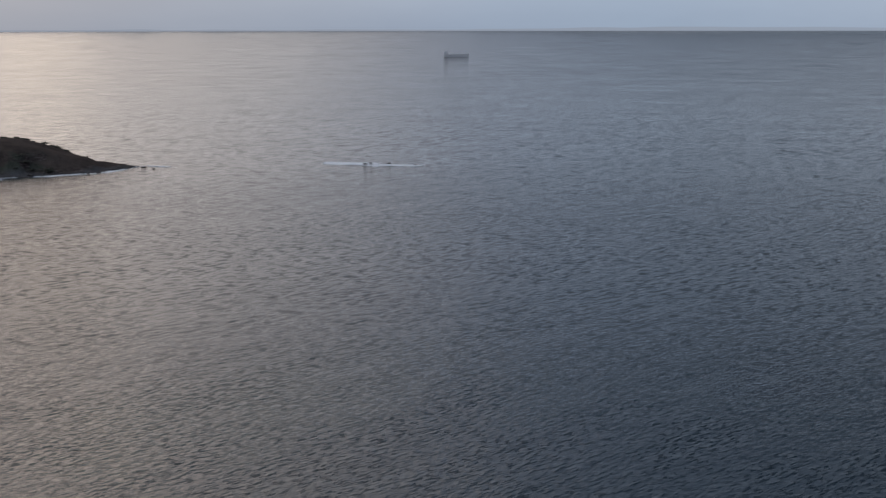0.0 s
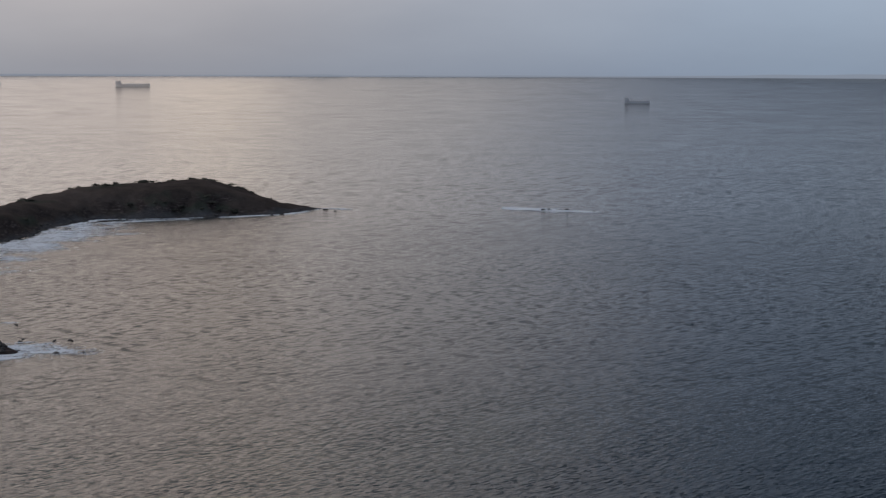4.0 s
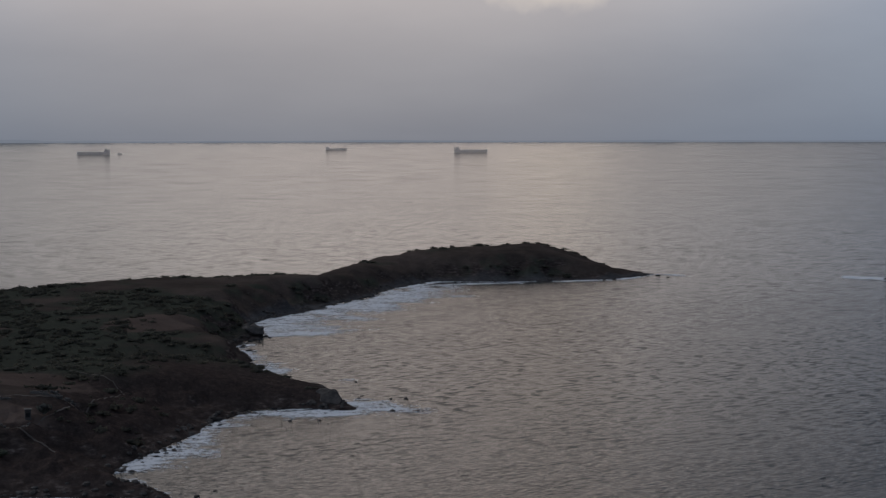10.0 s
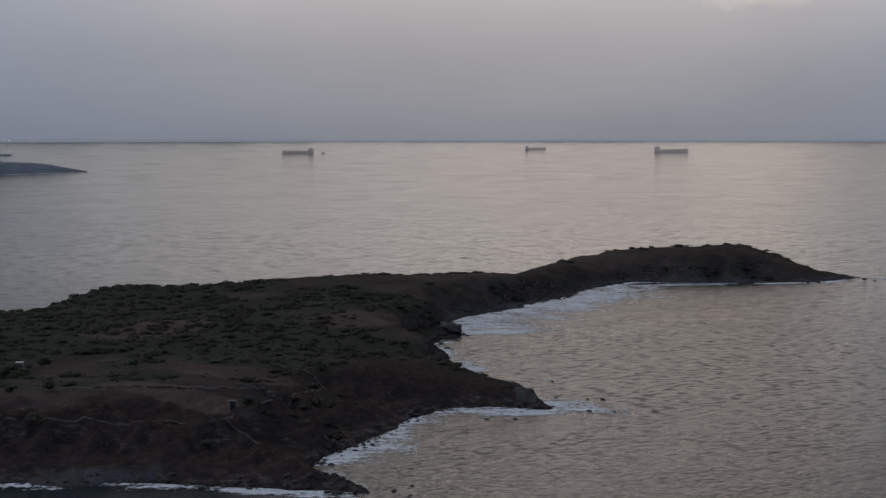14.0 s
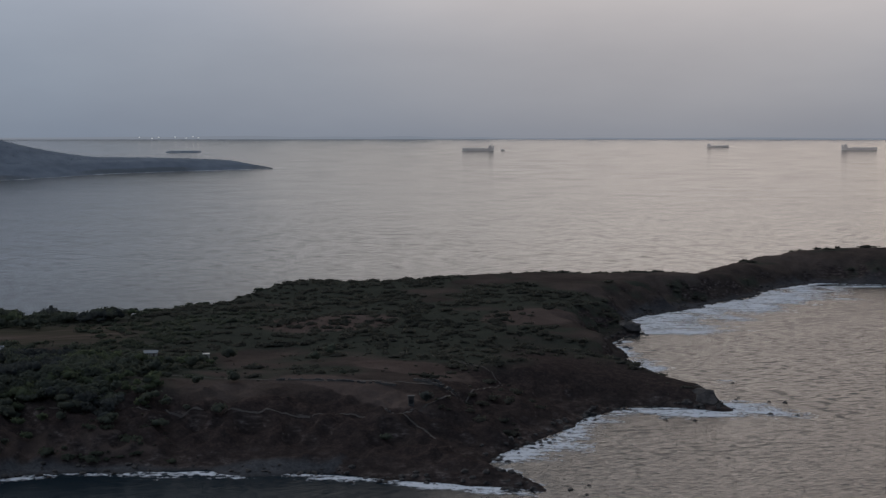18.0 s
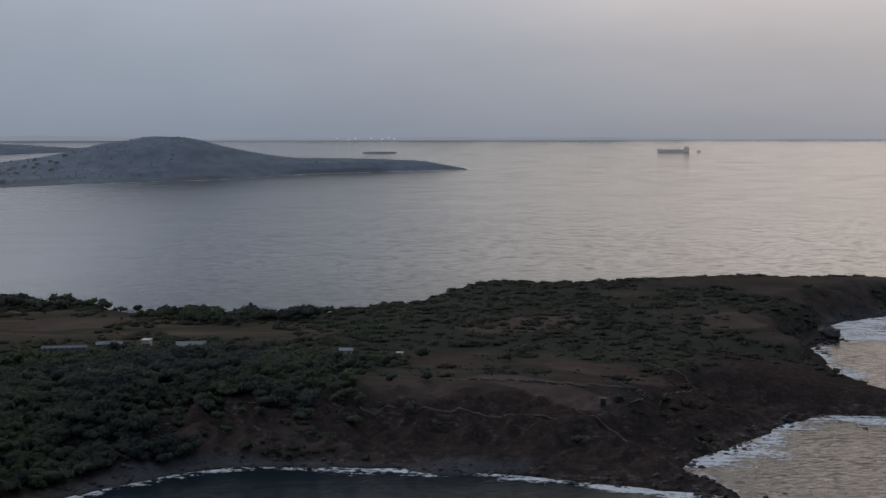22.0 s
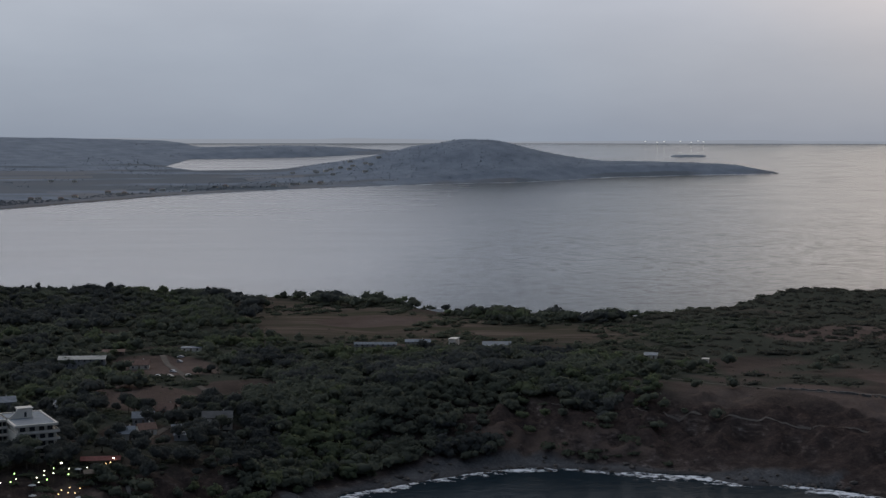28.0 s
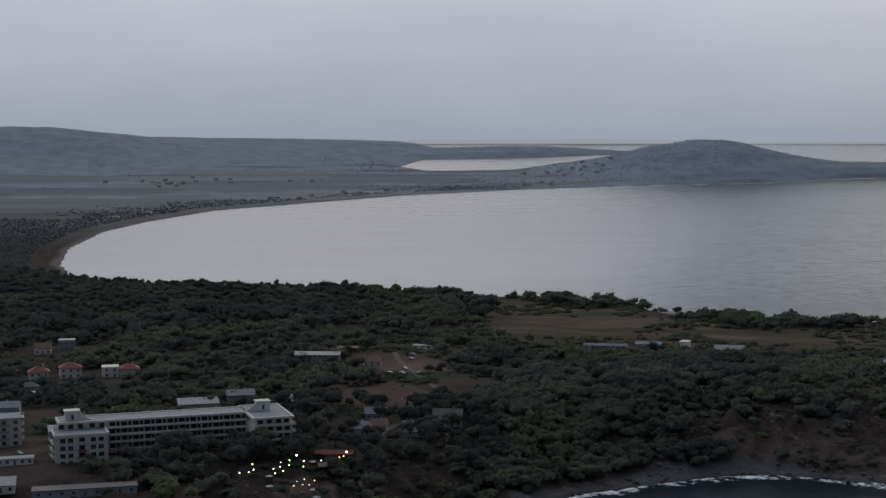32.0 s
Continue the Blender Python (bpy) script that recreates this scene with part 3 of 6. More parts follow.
# ---- building helpers ----
def sheet(name, verts, quads=None, tris=None, mat=None, smooth=False):
    """One mesh object out of arrays of corners, four-sided and three-sided faces."""
    quads = np.zeros((0, 4), int) if quads is None else np.asarray(quads, int)
    tris = np.zeros((0, 3), int) if tris is None else np.asarray(tris, int)
    me = bpy.data.meshes.new(name)
    me.vertices.add(len(verts))
    me.vertices.foreach_set("co", np.asarray(verts, np.float32).ravel())
    loops = np.concatenate([quads.ravel(), tris.ravel()]).astype(np.int32)
    me.loops.add(len(loops))
    me.loops.foreach_set("vertex_index", loops)
    starts = np.concatenate([np.arange(len(quads)) * 4, len(quads) * 4 + np.arange(len(tris)) * 3]).astype(np.int32)
    me.polygons.add(len(starts))
    me.polygons.foreach_set("loop_start", starts)
    me.polygons.foreach_set("use_smooth", np.full(len(starts), smooth))
    me.update(calc_edges=True)
    me.validate()
    if mat:
        me.materials.append(mat)
    return new(name, me)


def grid_faces(rows, cols, keep=None):
    i = np.arange(rows * cols).reshape(rows, cols)
    q = np.stack([i[:-1, :-1], i[:-1, 1:], i[1:, 1:], i[1:, :-1]], -1)
    if keep is not None:
        k = keep[:-1, :-1] | keep[:-1, 1:] | keep[1:, 1:] | keep[1:, :-1]
        return q[k]
    return q.reshape(-1, 4)


# ---- sea ----
rings = np.concatenate([[0.5], np.geomspace(20, SEA_EDGE, 150)])
turns = np.linspace(0, 2 * math.pi, 361)
R, A = np.meshgrid(rings, turns, indexing="ij")
sea_v = np.stack([R * np.sin(A), R * np.cos(A), sea_z(R)], -1).reshape(-1, 3)
water = tagged(sheet("water", sea_v, grid_faces(*R.shape)[:, ::-1], mat=SEA, smooth=True), "wind-rippled grey-blue sea under a dusk sky, dark ripple strokes painted in", "sea", kind="structure")

# ---- ground: one sheet on rays from the camera, finer near it and across its view ----
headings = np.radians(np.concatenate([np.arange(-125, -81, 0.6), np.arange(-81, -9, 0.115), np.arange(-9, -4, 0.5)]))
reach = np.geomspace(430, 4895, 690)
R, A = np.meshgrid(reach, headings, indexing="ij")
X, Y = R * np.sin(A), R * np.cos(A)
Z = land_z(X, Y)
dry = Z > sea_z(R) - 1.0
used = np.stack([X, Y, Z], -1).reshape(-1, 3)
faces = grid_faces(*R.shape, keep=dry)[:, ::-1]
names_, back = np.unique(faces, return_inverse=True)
ground = tagged(sheet("ground", used[names_], back.reshape(-1, 4), mat=GROUND, smooth=True), "dry grassy cape with rocky bluffs, scrub and far fields, haze and slope shade painted in", "ground", kind="structure")


gx, gy, gz = used[names_].T
g_tree, g_scrub = cover(gx, gy)
g_r = np.hypot(gx, gy)
g_along, g_across = gx * 0.37 + gy * 0.93, gy * 0.37 - gx * 0.93
g_patch = value_noise(g_along / 4.5, g_across, 80, 61) + 0.6 * value_noise(g_along / 4.0, g_across, 36, 62)
g_far = np.clip(0.15 + 0.6 * g_patch + np.clip((gz - sea_z(g_r) - 7) / 7, 0, 1.2) + 0.9 * np.clip((g_r - 4000) / 300, 0, 1) + 0.9 * np.clip((2450 - g_r) / 300, 0, 1), 0, 1)
g_mix = np.clip((g_r - 1800) / 200, 0, 1)
ground.data.attributes.new("lush", "FLOAT", "POINT").data.foreach_set("value", (np.maximum(g_tree, 0.95 * g_scrub) * (1 - g_mix) + g_far * g_mix).astype(np.float32))

g_d = inside_by(gx, gy, SHORE)
g_sand = np.clip((g_r - 1780) / 80, 0, 1) * np.clip((12 + 5 * value_noise(gx, gy, 90, 63) - g_d) / 6, 0, 1) * (g_r < 3300) * np.clip((-np.degrees(np.arctan2(gx, gy)) - 57) / 3, 0, 1)
ground.data.attributes.new("sand", "FLOAT", "POINT").data.foreach_set("value", g_sand.astype(np.float32))

g_strand = np.clip((13 + 5 * value_noise(gx, gy, 35, 64) - g_d) / 5, 0, 1) * (g_r < 1750) * np.maximum((gy < 600) * (gy > 335) * (gx < -430), 0.75 * (gy > 1110))
ground.data.attributes.new("strand", "FLOAT", "POINT").data.foreach_set("value", g_strand.astype(np.float32))

g_head = np.degrees(np.arctan2(gx, gy))
# where the painted shade lies: the slopes along the near shore
g_slope_shade = np.clip((105 + 40 * value_noise(gx, gy, 60, 65) - g_d) / 40, 0, 1) * np.clip((880 - gy) / 60, 0, 1) * np.clip((gx + 640) / 60, 0, 1)
ground.data.attributes.new("slope_shade", "FLOAT", "POINT").data.foreach_set("value", g_slope_shade.astype(np.float32))
g_ease = lambda v, lo, hi: np.clip((v - lo) / (hi - lo), 0, 1)
g_meadow = g_ease(g_head, -44, -46) * g_ease(g_head, -61.5, -58) * g_ease(g_r, 965, 1030) * g_ease(g_d, 90, 120) * (g_r < 1500)
ground.data.attributes.new("meadow", "FLOAT", "POINT").data.foreach_set("value", g_meadow.astype(np.float32))

# trodden or ploughed earth: x, y, half-width, half-depth
BARE = [(-712, 350, 46, 26), (-795, 408, 46, 22), (-905, 628, 34, 44), (-566, 245, 15, 14), (-556, 462, 26, 40), (-520, 512, 30, 14), (-480, 640, 50, 14), (-660, 850, 40, 60), (-560, 960, 30, 50), (-500, 720, 40, 26)]
g_bare = np.zeros(gx.shape)
for bx_, by_, hx_, hy_ in BARE:
    g_bare = np.maximum(g_bare, np.clip(1.5 - ((gx - bx_) / hx_) ** 2 - ((gy - by_) / hy_) ** 2, 0, 1))
ground.data.attributes.new("bare", "FLOAT", "POINT").data.foreach_set("value", g_bare.astype(np.float32))


def height(x, y):
    return float(land_z(np.array([float(x)]), np.array([float(y)]))[0])


# ---- far coast along the horizon ----
a = np.radians(np.linspace(-72, 24, 500))
rim = 4895.0
crest = sea_z(SEA_EDGE) + 3 + 9 * np.clip(0.5 + 0.5 * value_noise(np.degrees(a) * 10, a * 0, 60, 21) + 0.25 * value_noise(np.degrees(a) * 10, a * 0, 14, 22), 0.15, 2) + 9 * np.clip((-np.degrees(a) - 50) / 8, 0, 1)
low = np.stack([rim * np.sin(a), rim * np.cos(a), np.full(a.shape, float(sea_z(SEA_EDGE)) - 2)], -1)
mid_ = np.stack([(rim + 20) * np.sin(a), (rim + 20) * np.cos(a), crest], -1)
far_v = np.stack([(rim + 60) * np.sin(a), (rim + 60) * np.cos(a), crest * 0 + float(sea_z(SEA_EDGE)) - 2], -1)
# distance haze painted in as a glow, its tone following the sky
FAR_COAST_GLOW, ft, fb = shader("far_coast_glow")
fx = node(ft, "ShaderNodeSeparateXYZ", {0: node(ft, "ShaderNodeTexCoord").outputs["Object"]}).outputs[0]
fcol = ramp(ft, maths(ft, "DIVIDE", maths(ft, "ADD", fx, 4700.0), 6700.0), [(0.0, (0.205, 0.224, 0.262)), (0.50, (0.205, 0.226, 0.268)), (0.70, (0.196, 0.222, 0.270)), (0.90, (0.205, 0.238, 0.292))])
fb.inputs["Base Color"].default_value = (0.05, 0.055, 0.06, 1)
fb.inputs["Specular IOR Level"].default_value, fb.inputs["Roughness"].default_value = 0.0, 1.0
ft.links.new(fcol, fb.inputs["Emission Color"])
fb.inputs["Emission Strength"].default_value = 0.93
backdrop = tagged(sheet("backdrop", np.concatenate([low, mid_, far_v]), grid_faces(3, 500), mat=FAR_COAST_GLOW, smooth=True), "low coast far across the gulf, glowing in a painted haze tone", "coast", kind="structure")
# ---- trees and scrub ----
def ball(n):
    bm = bmesh.new()
    bmesh.ops.create_icosphere(bm, subdivisions=n, radius=1)
    v = np.array([p.co[:] for p in bm.verts])
    f = np.array([[p.index for p in q.verts] for q in bm.faces])
    bm.free()
    return v, f


BALL1, BALL2 = ball(1), ball(2)


def crown_shape(seed, lobes, leaves_, wide, tall, base, leaf, lump=BALL1, tilt=0.35):
    """A crown: a few dark lumps inside, and small leaf clumps all over them, with gaps. Height 1 for a tree of unit height."""
    rs = np.random.RandomState(seed)
    vs, fs, n = [], [], 0
    quads = []
    centres = []
    for i in range(lobes):
        ang, rad = rs.uniform(0, 6.28), wide * rs.uniform(0.15, 0.62)
        zc = base + tall * rs.uniform(0.28, 0.72)
        size = wide * rs.uniform(0.38, 0.6)
        if i == 0:
            ang, rad, zc, size = 0, 0, base + tall * 0.55, wide * 0.68
        c = np.array([math.cos(ang) * rad, math.sin(ang) * rad, zc])
        centres.append((c, size))
        v, f = lump
        v = v * rs.uniform(0.72, 0.98, (len(v), 1)) * np.array([size, size, min(size * 0.85, tall * 0.45)]) * 0.86 + c
        vs.append(v), fs.append(f + n)
        n += len(v)
    tri_n = n
    for i in range(leaves_):
        c, size = centres[rs.randint(lobes)]
        d = rs.normal(size=3)
        d[2] = abs(d[2]) * 0.9 - 0.25
        d /= np.linalg.norm(d)
        p = c + d * np.array([size, size, min(size * 0.85, tall * 0.45)]) * rs.uniform(0.82, 1.12)
        u = np.cross(d, rs.normal(size=3))
        u /= np.linalg.norm(u)
        w = np.cross(d, u) + d * rs.uniform(-tilt, tilt)
        s = leaf * rs.uniform(0.6, 1.3)
        quads.append(np.array([n, n + 1, n + 2, n + 3]))
        vs.append(np.array([p - u * s, p - w * s * 0.8, p + u * s * 0.9, p + w * s]))
        n += 4
    return np.concatenate(vs), np.array(quads, int).reshape(-1, 4), np.concatenate(fs)


OAK = [crown_shape(40 + i, 7, 420, (0.44, 0.50, 0.40, 0.54, 0.47)[i], 0.80, 0.18, 0.055, BALL2, 1.1) for i in range(5)]
WILD = [crown_shape(80 + i, 5, 54, (0.60, 0.72, 0.52, 0.66, 0.56, 0.76, 0.40, 0.34)[i] * 1.12, 0.62, 0.16, 0.09, tilt=0.7) for i in range(8)]
PINE = [crown_shape(50 + i, 5, 190, 0.27, 0.86, 0.14, 0.05, tilt=1.0) for i in range(3)]
BUSH = [crown_shape(60 + i, 2, 14, (1.3, 1.7, 1.1, 1.5, 2.0)[i], 0.85, -0.05, 0.28, tilt=1.0) for i in range(5)]
THICKET = [crown_shape(110 + i, 4, 32, (2.6, 3.2, 2.2, 3.6, 2.8, 2.0)[i], 1.0, -0.1, 0.34, tilt=1.0) for i in range(6)]
SPECK = [crown_shape(70 + i, 2, 14, 0.6, 1.0, 0.0, 0.26) for i in range(4)]


def trunk_shape(thick, tall, limbs, seed):
    rs = np.random.RandomState(seed)
    vs, qs, n = [], [], 0

    def limb(a, b, ra, rb):
        nonlocal n
        d = (b - a) / np.linalg.norm(b - a)
        u = np.cross(d, [0.3, 0.9, 0.1])
        u /= np.linalg.norm(u)
        w = np.cross(d, u)
        k = 6
        for p, r in ((a, ra), (b, rb)):
            for j in range(k):
                q = 2 * math.pi * j / k
                vs.append(p + (u * math.cos(q) + w * math.sin(q)) * r)
        for j in range(k):
            qs.append([n + j, n + (j + 1) % k, n + k + (j + 1) % k, n + k + j])
        n += 2 * k

    fork = np.array([rs.uniform(-0.02, 0.02), rs.uniform(-0.02, 0.02), tall * 0.55])
    limb(np.zeros(3) - np.array([0, 0, 0.06]), fork, thick, thick * 0.7)
    limb(fork, np.array([0, 0, tall]), thick * 0.7, thick * 0.3)
    for i in range(limbs):
        q = rs.uniform(0, 6.28)
        limb(fork * rs.uniform(0.7, 1.0), np.array([math.cos(q) * 0.26, math.sin(q) * 0.26, tall * rs.uniform(0.8, 1.1)]), thick * 0.45, thick * 0.15)
    return np.array(vs), np.array(qs)


def scatter(name, spots, shapes, mat, label, category):
    """One mesh of many plants: x, y, z, size, turn, kind."""
    vs, qs, ts, n = [], [], [], 0
    for x, y, z, s, turn, kind in spots:
        v, q, t = shapes[kind % len(shapes)]
        c, d = math.cos(turn), math.sin(turn)
        w = v * s
        vs.append(np.stack([w[:, 0] * c - w[:, 1] * d + x, w[:, 0] * d + w[:, 1] * c + y, w[:, 2] + z], -1))
        qs.append(q + n), ts.append(t + n)
        n += len(v)
    return tagged(sheet(name, np.concatenate(vs), np.concatenate(qs), np.concatenate(ts), mat, smooth=True), label, category, kind="stuff")


rs = np.random.RandomState(7)


def sown(count, x0, x1, y0, y1):
    x, y = rs.uniform(x0, x1, count), rs.uniform(y0, y1, count)
    d = inside_by(x, y, SHORE)
    r, head = np.hypot(x, y), np.degrees(np.arctan2(x, y))
    ok = (d > 12) & (r < 1840) & (head > -80)
    return x[ok], y[ok], d[ok]


x, y, d = sown(52000, -1760, -420, 60, 1250)
tree, scrub = cover(x, y)
z = land_z(x, y)
r = np.hypot(x, y)
grow = (rs.uniform(0, 1, len(x)) < np.where(r > 1090, 0.85, 0.52) * tree * np.clip(900 / r, 0.4, 1) ** 1.4) & (d > 16)
spots = [(x[i], y[i], z[i] - 0.3, rs.triangular(4.0, 6.6, 12.0) * (0.8 if d[i] < 40 else 1.0) * (1.12 if r[i] > 1090 and x[i] > -1.9 * y[i] else 0.75 if r[i] > 1150 else 1.0), rs.uniform(0, 6.28), rs.randint(40)) for i in np.flatnonzero(grow)]
# the hanging wood is thickest on the slope over the front bay
x, y, d = sown(11000, -720, -500, 320, 640)
tree, scrub = cover(x, y)
z, head = land_z(x, y), np.degrees(np.arctan2(x, y))
more = np.flatnonzero((rs.uniform(0, 1, len(x)) < 0.5 * tree) & (d > 9) & (head > -60) & (head < -46))
spots += [(x[i], y[i], z[i] - 0.3, rs.triangular(3.6, 6.2, 11.0), rs.uniform(0, 6.28), rs.randint(40)) for i in more]
near_first = sorted(range(len(spots)), key=lambda i: math.hypot(spots[i][0] + 640, spots[i][1] - 300))
own_trees = [spots[i] for i in near_first[:265]]
for k, (tx, ty, th) in enumerate([(-613, 203, 13), (-611, 209, 14), (-607, 206, 12), (-606, 214, 11), (-600, 200, 10), (-609, 221, 10), (-605, 229, 10), (-604, 237, 13), (-598, 234, 12), (-601, 243, 13), (-595, 240, 11), (-593, 226, 10), (-590, 214, 10), (-588, 204, 9), (-585, 192, 8), (-598, 190, 7), (-612, 262, 9), (-592, 249, 9)]):
    own_trees.append((tx, ty, height(tx, ty) - 0.3, th, k * 1.7, k))
own_trees += [(tx, ty, height(tx, ty) - 0.3, th, k * 2.1, k) for k, (tx, ty, th) in enumerate([(-957, 737, 9), (-944, 741, 8), (-905, 738, 7), (-893, 742, 8), (-862, 756, 8), (-853, 762, 9), (-838, 768, 8), (-826, 772, 9), (-1070, 690, 11), (-1062, 696, 9)])]
own_trees += [(tx, ty, height(tx, ty) - 0.3, 7.0 + 2.5 * math.sin(k * 2.3), k * 1.3, k) for k, (tx, ty) in enumerate([(-714, 565), (-711, 569), (-704, 573), (-695, 574), (-694, 598), (-699, 609), (-742, 554), (-747, 565), (-753, 413), (-628, 350), (-620, 350), (-656, 347), (-646, 320)])]
own_trees += [(tx, ty, height(tx, ty) - 0.3, th, 1.0, k) for k, (tx, ty, th) in enumerate([(-600, 252, 9), (-596, 258, 8), (-604, 268, 9)])]
rest = [spots[i] for i in near_first[265:]]
sort_ = value_noise(np.array([q[0] for q in rest]), np.array([q[1] for q in rest]), 38, 36) + rs.uniform(-0.4, 0.4, len(rest))
sort_ -= np.array([0.9 if q[0] < -2.1 * q[1] and math.hypot(q[0], q[1]) > 1040 else 0.0 for q in rest])
scatter("woodland", [q for q, k in zip(rest, sort_) if -0.5 < k < 0.55], WILD, LEAF[0], "dense dark green broadleaf woodland covering the cape", "woods")
scatter("pine_wood", [(*q[:3], q[3] * 1.15, *q[4:]) for q, k in zip(rest, sort_) if k <= -0.5], WILD, LEAF[1], "darker stands of pine within the cape's woodland", "woods")
scatter("young_wood", [q for q, k in zip(rest, sort_) if k >= 0.55], WILD, LEAF[2], "lighter green young trees within the woodland", "woods")
# tall narrow trees standing over the skyline
tall_ = []
for i in range(34):
    deg, far_ = rs.uniform(-70, -63.5), rs.uniform(1180, 1330)
    tx, ty = far_ * math.sin(radians(deg)), far_ * math.cos(radians(deg))
    tall_.append((tx, ty, height(tx, ty) - 0.3, rs.triangular(6, 8, 12), rs.uniform(0, 6.28), i))
scatter("conifers", tall_, PINE, LEAF[1], "tall narrow conifers standing over the woodland", "woods")

# single trees round the town, each a thing
for kind in range(5):
    v, q, t = OAK[kind]
    root = new("tree")
    crown = sheet("crown", v, q, t, LEAF[(1, 1, 1, 1, 0)[kind]])
    trunk = sheet("trunk", *trunk_shape(0.03, 0.6, 4, kind), mat=BARK)
    crown.parent = trunk.parent = root
    tagged(root, "dark green broadleaf tree beside the town houses", "tree", "trees round the town")
    first = True
    for sx, sy, sz, s, turn, k in [o for o in own_trees if o[5] % 5 == kind]:
        m = Matrix.LocRotScale((sx, sy, sz), Euler((0, 0, turn)), (s, s, s))
        if first:
            root.matrix_basis, first = m, False
        else:
            c = copy_thing(root, pose(0, 0, 0))
            c.matrix_basis = m

x, y, d = sown(130000, -1500, -330, 250, 1800)
tree, scrub = cover(x, y)
z = land_z(x, y)
grow = rs.uniform(0, 1, len(x)) < scrub * 0.13 * np.clip(950 / np.hypot(x, y), 0, 1) ** 2
spots = [(x[i], y[i], z[i] - 0.15, rs.uniform(0.5, 1.35) * (1.2 if scrub[i] > 0.6 else 0.85), rs.uniform(0, 6.28), rs.randint(40)) for i in np.flatnonzero(grow)]
scatter("scrub", spots, BUSH, SCRUB_LEAF, "low olive and rust-brown scrub on the plateau", "scrub")
ridge = [(-646, 1470), (-640, 1476), (-650, 1482), (-634, 1490), (-645, 1530), (-640, 1560), (-632, 1585), (-622, 1600), (-610, 1625), (-604, 1640), (-590, 1650), (-570, 1660), (-510, 1678), (-490, 1690), (-466, 1698), (-450, 1704), (-436, 1706), (-424, 1704), (-405, 1706), (-390, 1712)]
thick_spots = [(rx, ry, height(rx, ry) - 0.3, rs.triangular(1.5, 2.2, 3.4) * (1.5 if k < 6 else 1.0), rx, k) for k, (rx, ry) in enumerate(ridge)]
brow = [(-848, 1012), (-846, 1040), (-838, 1070), (-822, 1104), (-812, 1140), (-795, 1178), (-778, 1215), (-760, 1250), (-742, 1290), (-715, 1315), (-690, 1335), (-668, 1356), (-648, 1400)]
thick_spots += [(bx_ + jx, by_ + jy, height(bx_ + jx, by_ + jy) - 0.3, rs.triangular(0.8, 1.3, 2.2), jx, k) for k in range(len(brow) - 1) for u_, jx, jy in zip(rs.uniform(0, 1, 8), rs.normal(0, 7, 8), rs.normal(0, 7, 8)) for bx_, by_ in [(brow[k][0] + (brow[k + 1][0] - brow[k][0]) * u_, brow[k][1] + (brow[k + 1][1] - brow[k][1]) * u_)]]
thick_spots += [(-537, 1668, height(-537, 1668) - 0.3, 3.4, 1.0, 1), (-545, 1665, height(-545, 1665) - 0.3, 2.6, 2.0, 3), (-652, 1500, height(-652, 1500) - 0.2, 2.6, 0.0, 2), (-640, 1560, height(-640, 1560) - 0.2, 2.2, 0.0, 4)]
thick_spots += [(x[i], y[i], z[i] - 0.2, rs.triangular(0.8, 1.3, 3.2), rs.uniform(0, 6.28), rs.randint(40)) for i in np.flatnonzero((rs.uniform(0, 1, len(x)) < (0.12 + 0.03 * (np.degrees(np.arctan2(x, y)) < -43)) * np.clip((scrub - 0.45) * 2.6, 0, 1)))]
thick_spots += [(bx_, by_, height(bx_, by_) - 0.2, rs.triangular(0.8, 1.5, 2.6), rs.uniform(0, 6.28), k) for k, (bx_, by_) in enumerate(zip(rs.uniform(-590, -530, 60), rs.uniform(214, 276, 60)))]
west = [math.atan2(q[0], q[1]) < radians(-42.5) + 0.05 * math.sin(q[0] * 0.05) for q in thick_spots]
scatter("green_thicket", [q for q, k in zip(thick_spots, west) if k], THICKET, GREEN_LEAF, "green scrub thickets between the woods and the fields", "thicket")
scatter("thicket", [q for q, k in zip(thick_spots, west) if not k], THICKET, SCRUB_LEAF, "dense dark green thicket spreading over the plateau", "thicket")
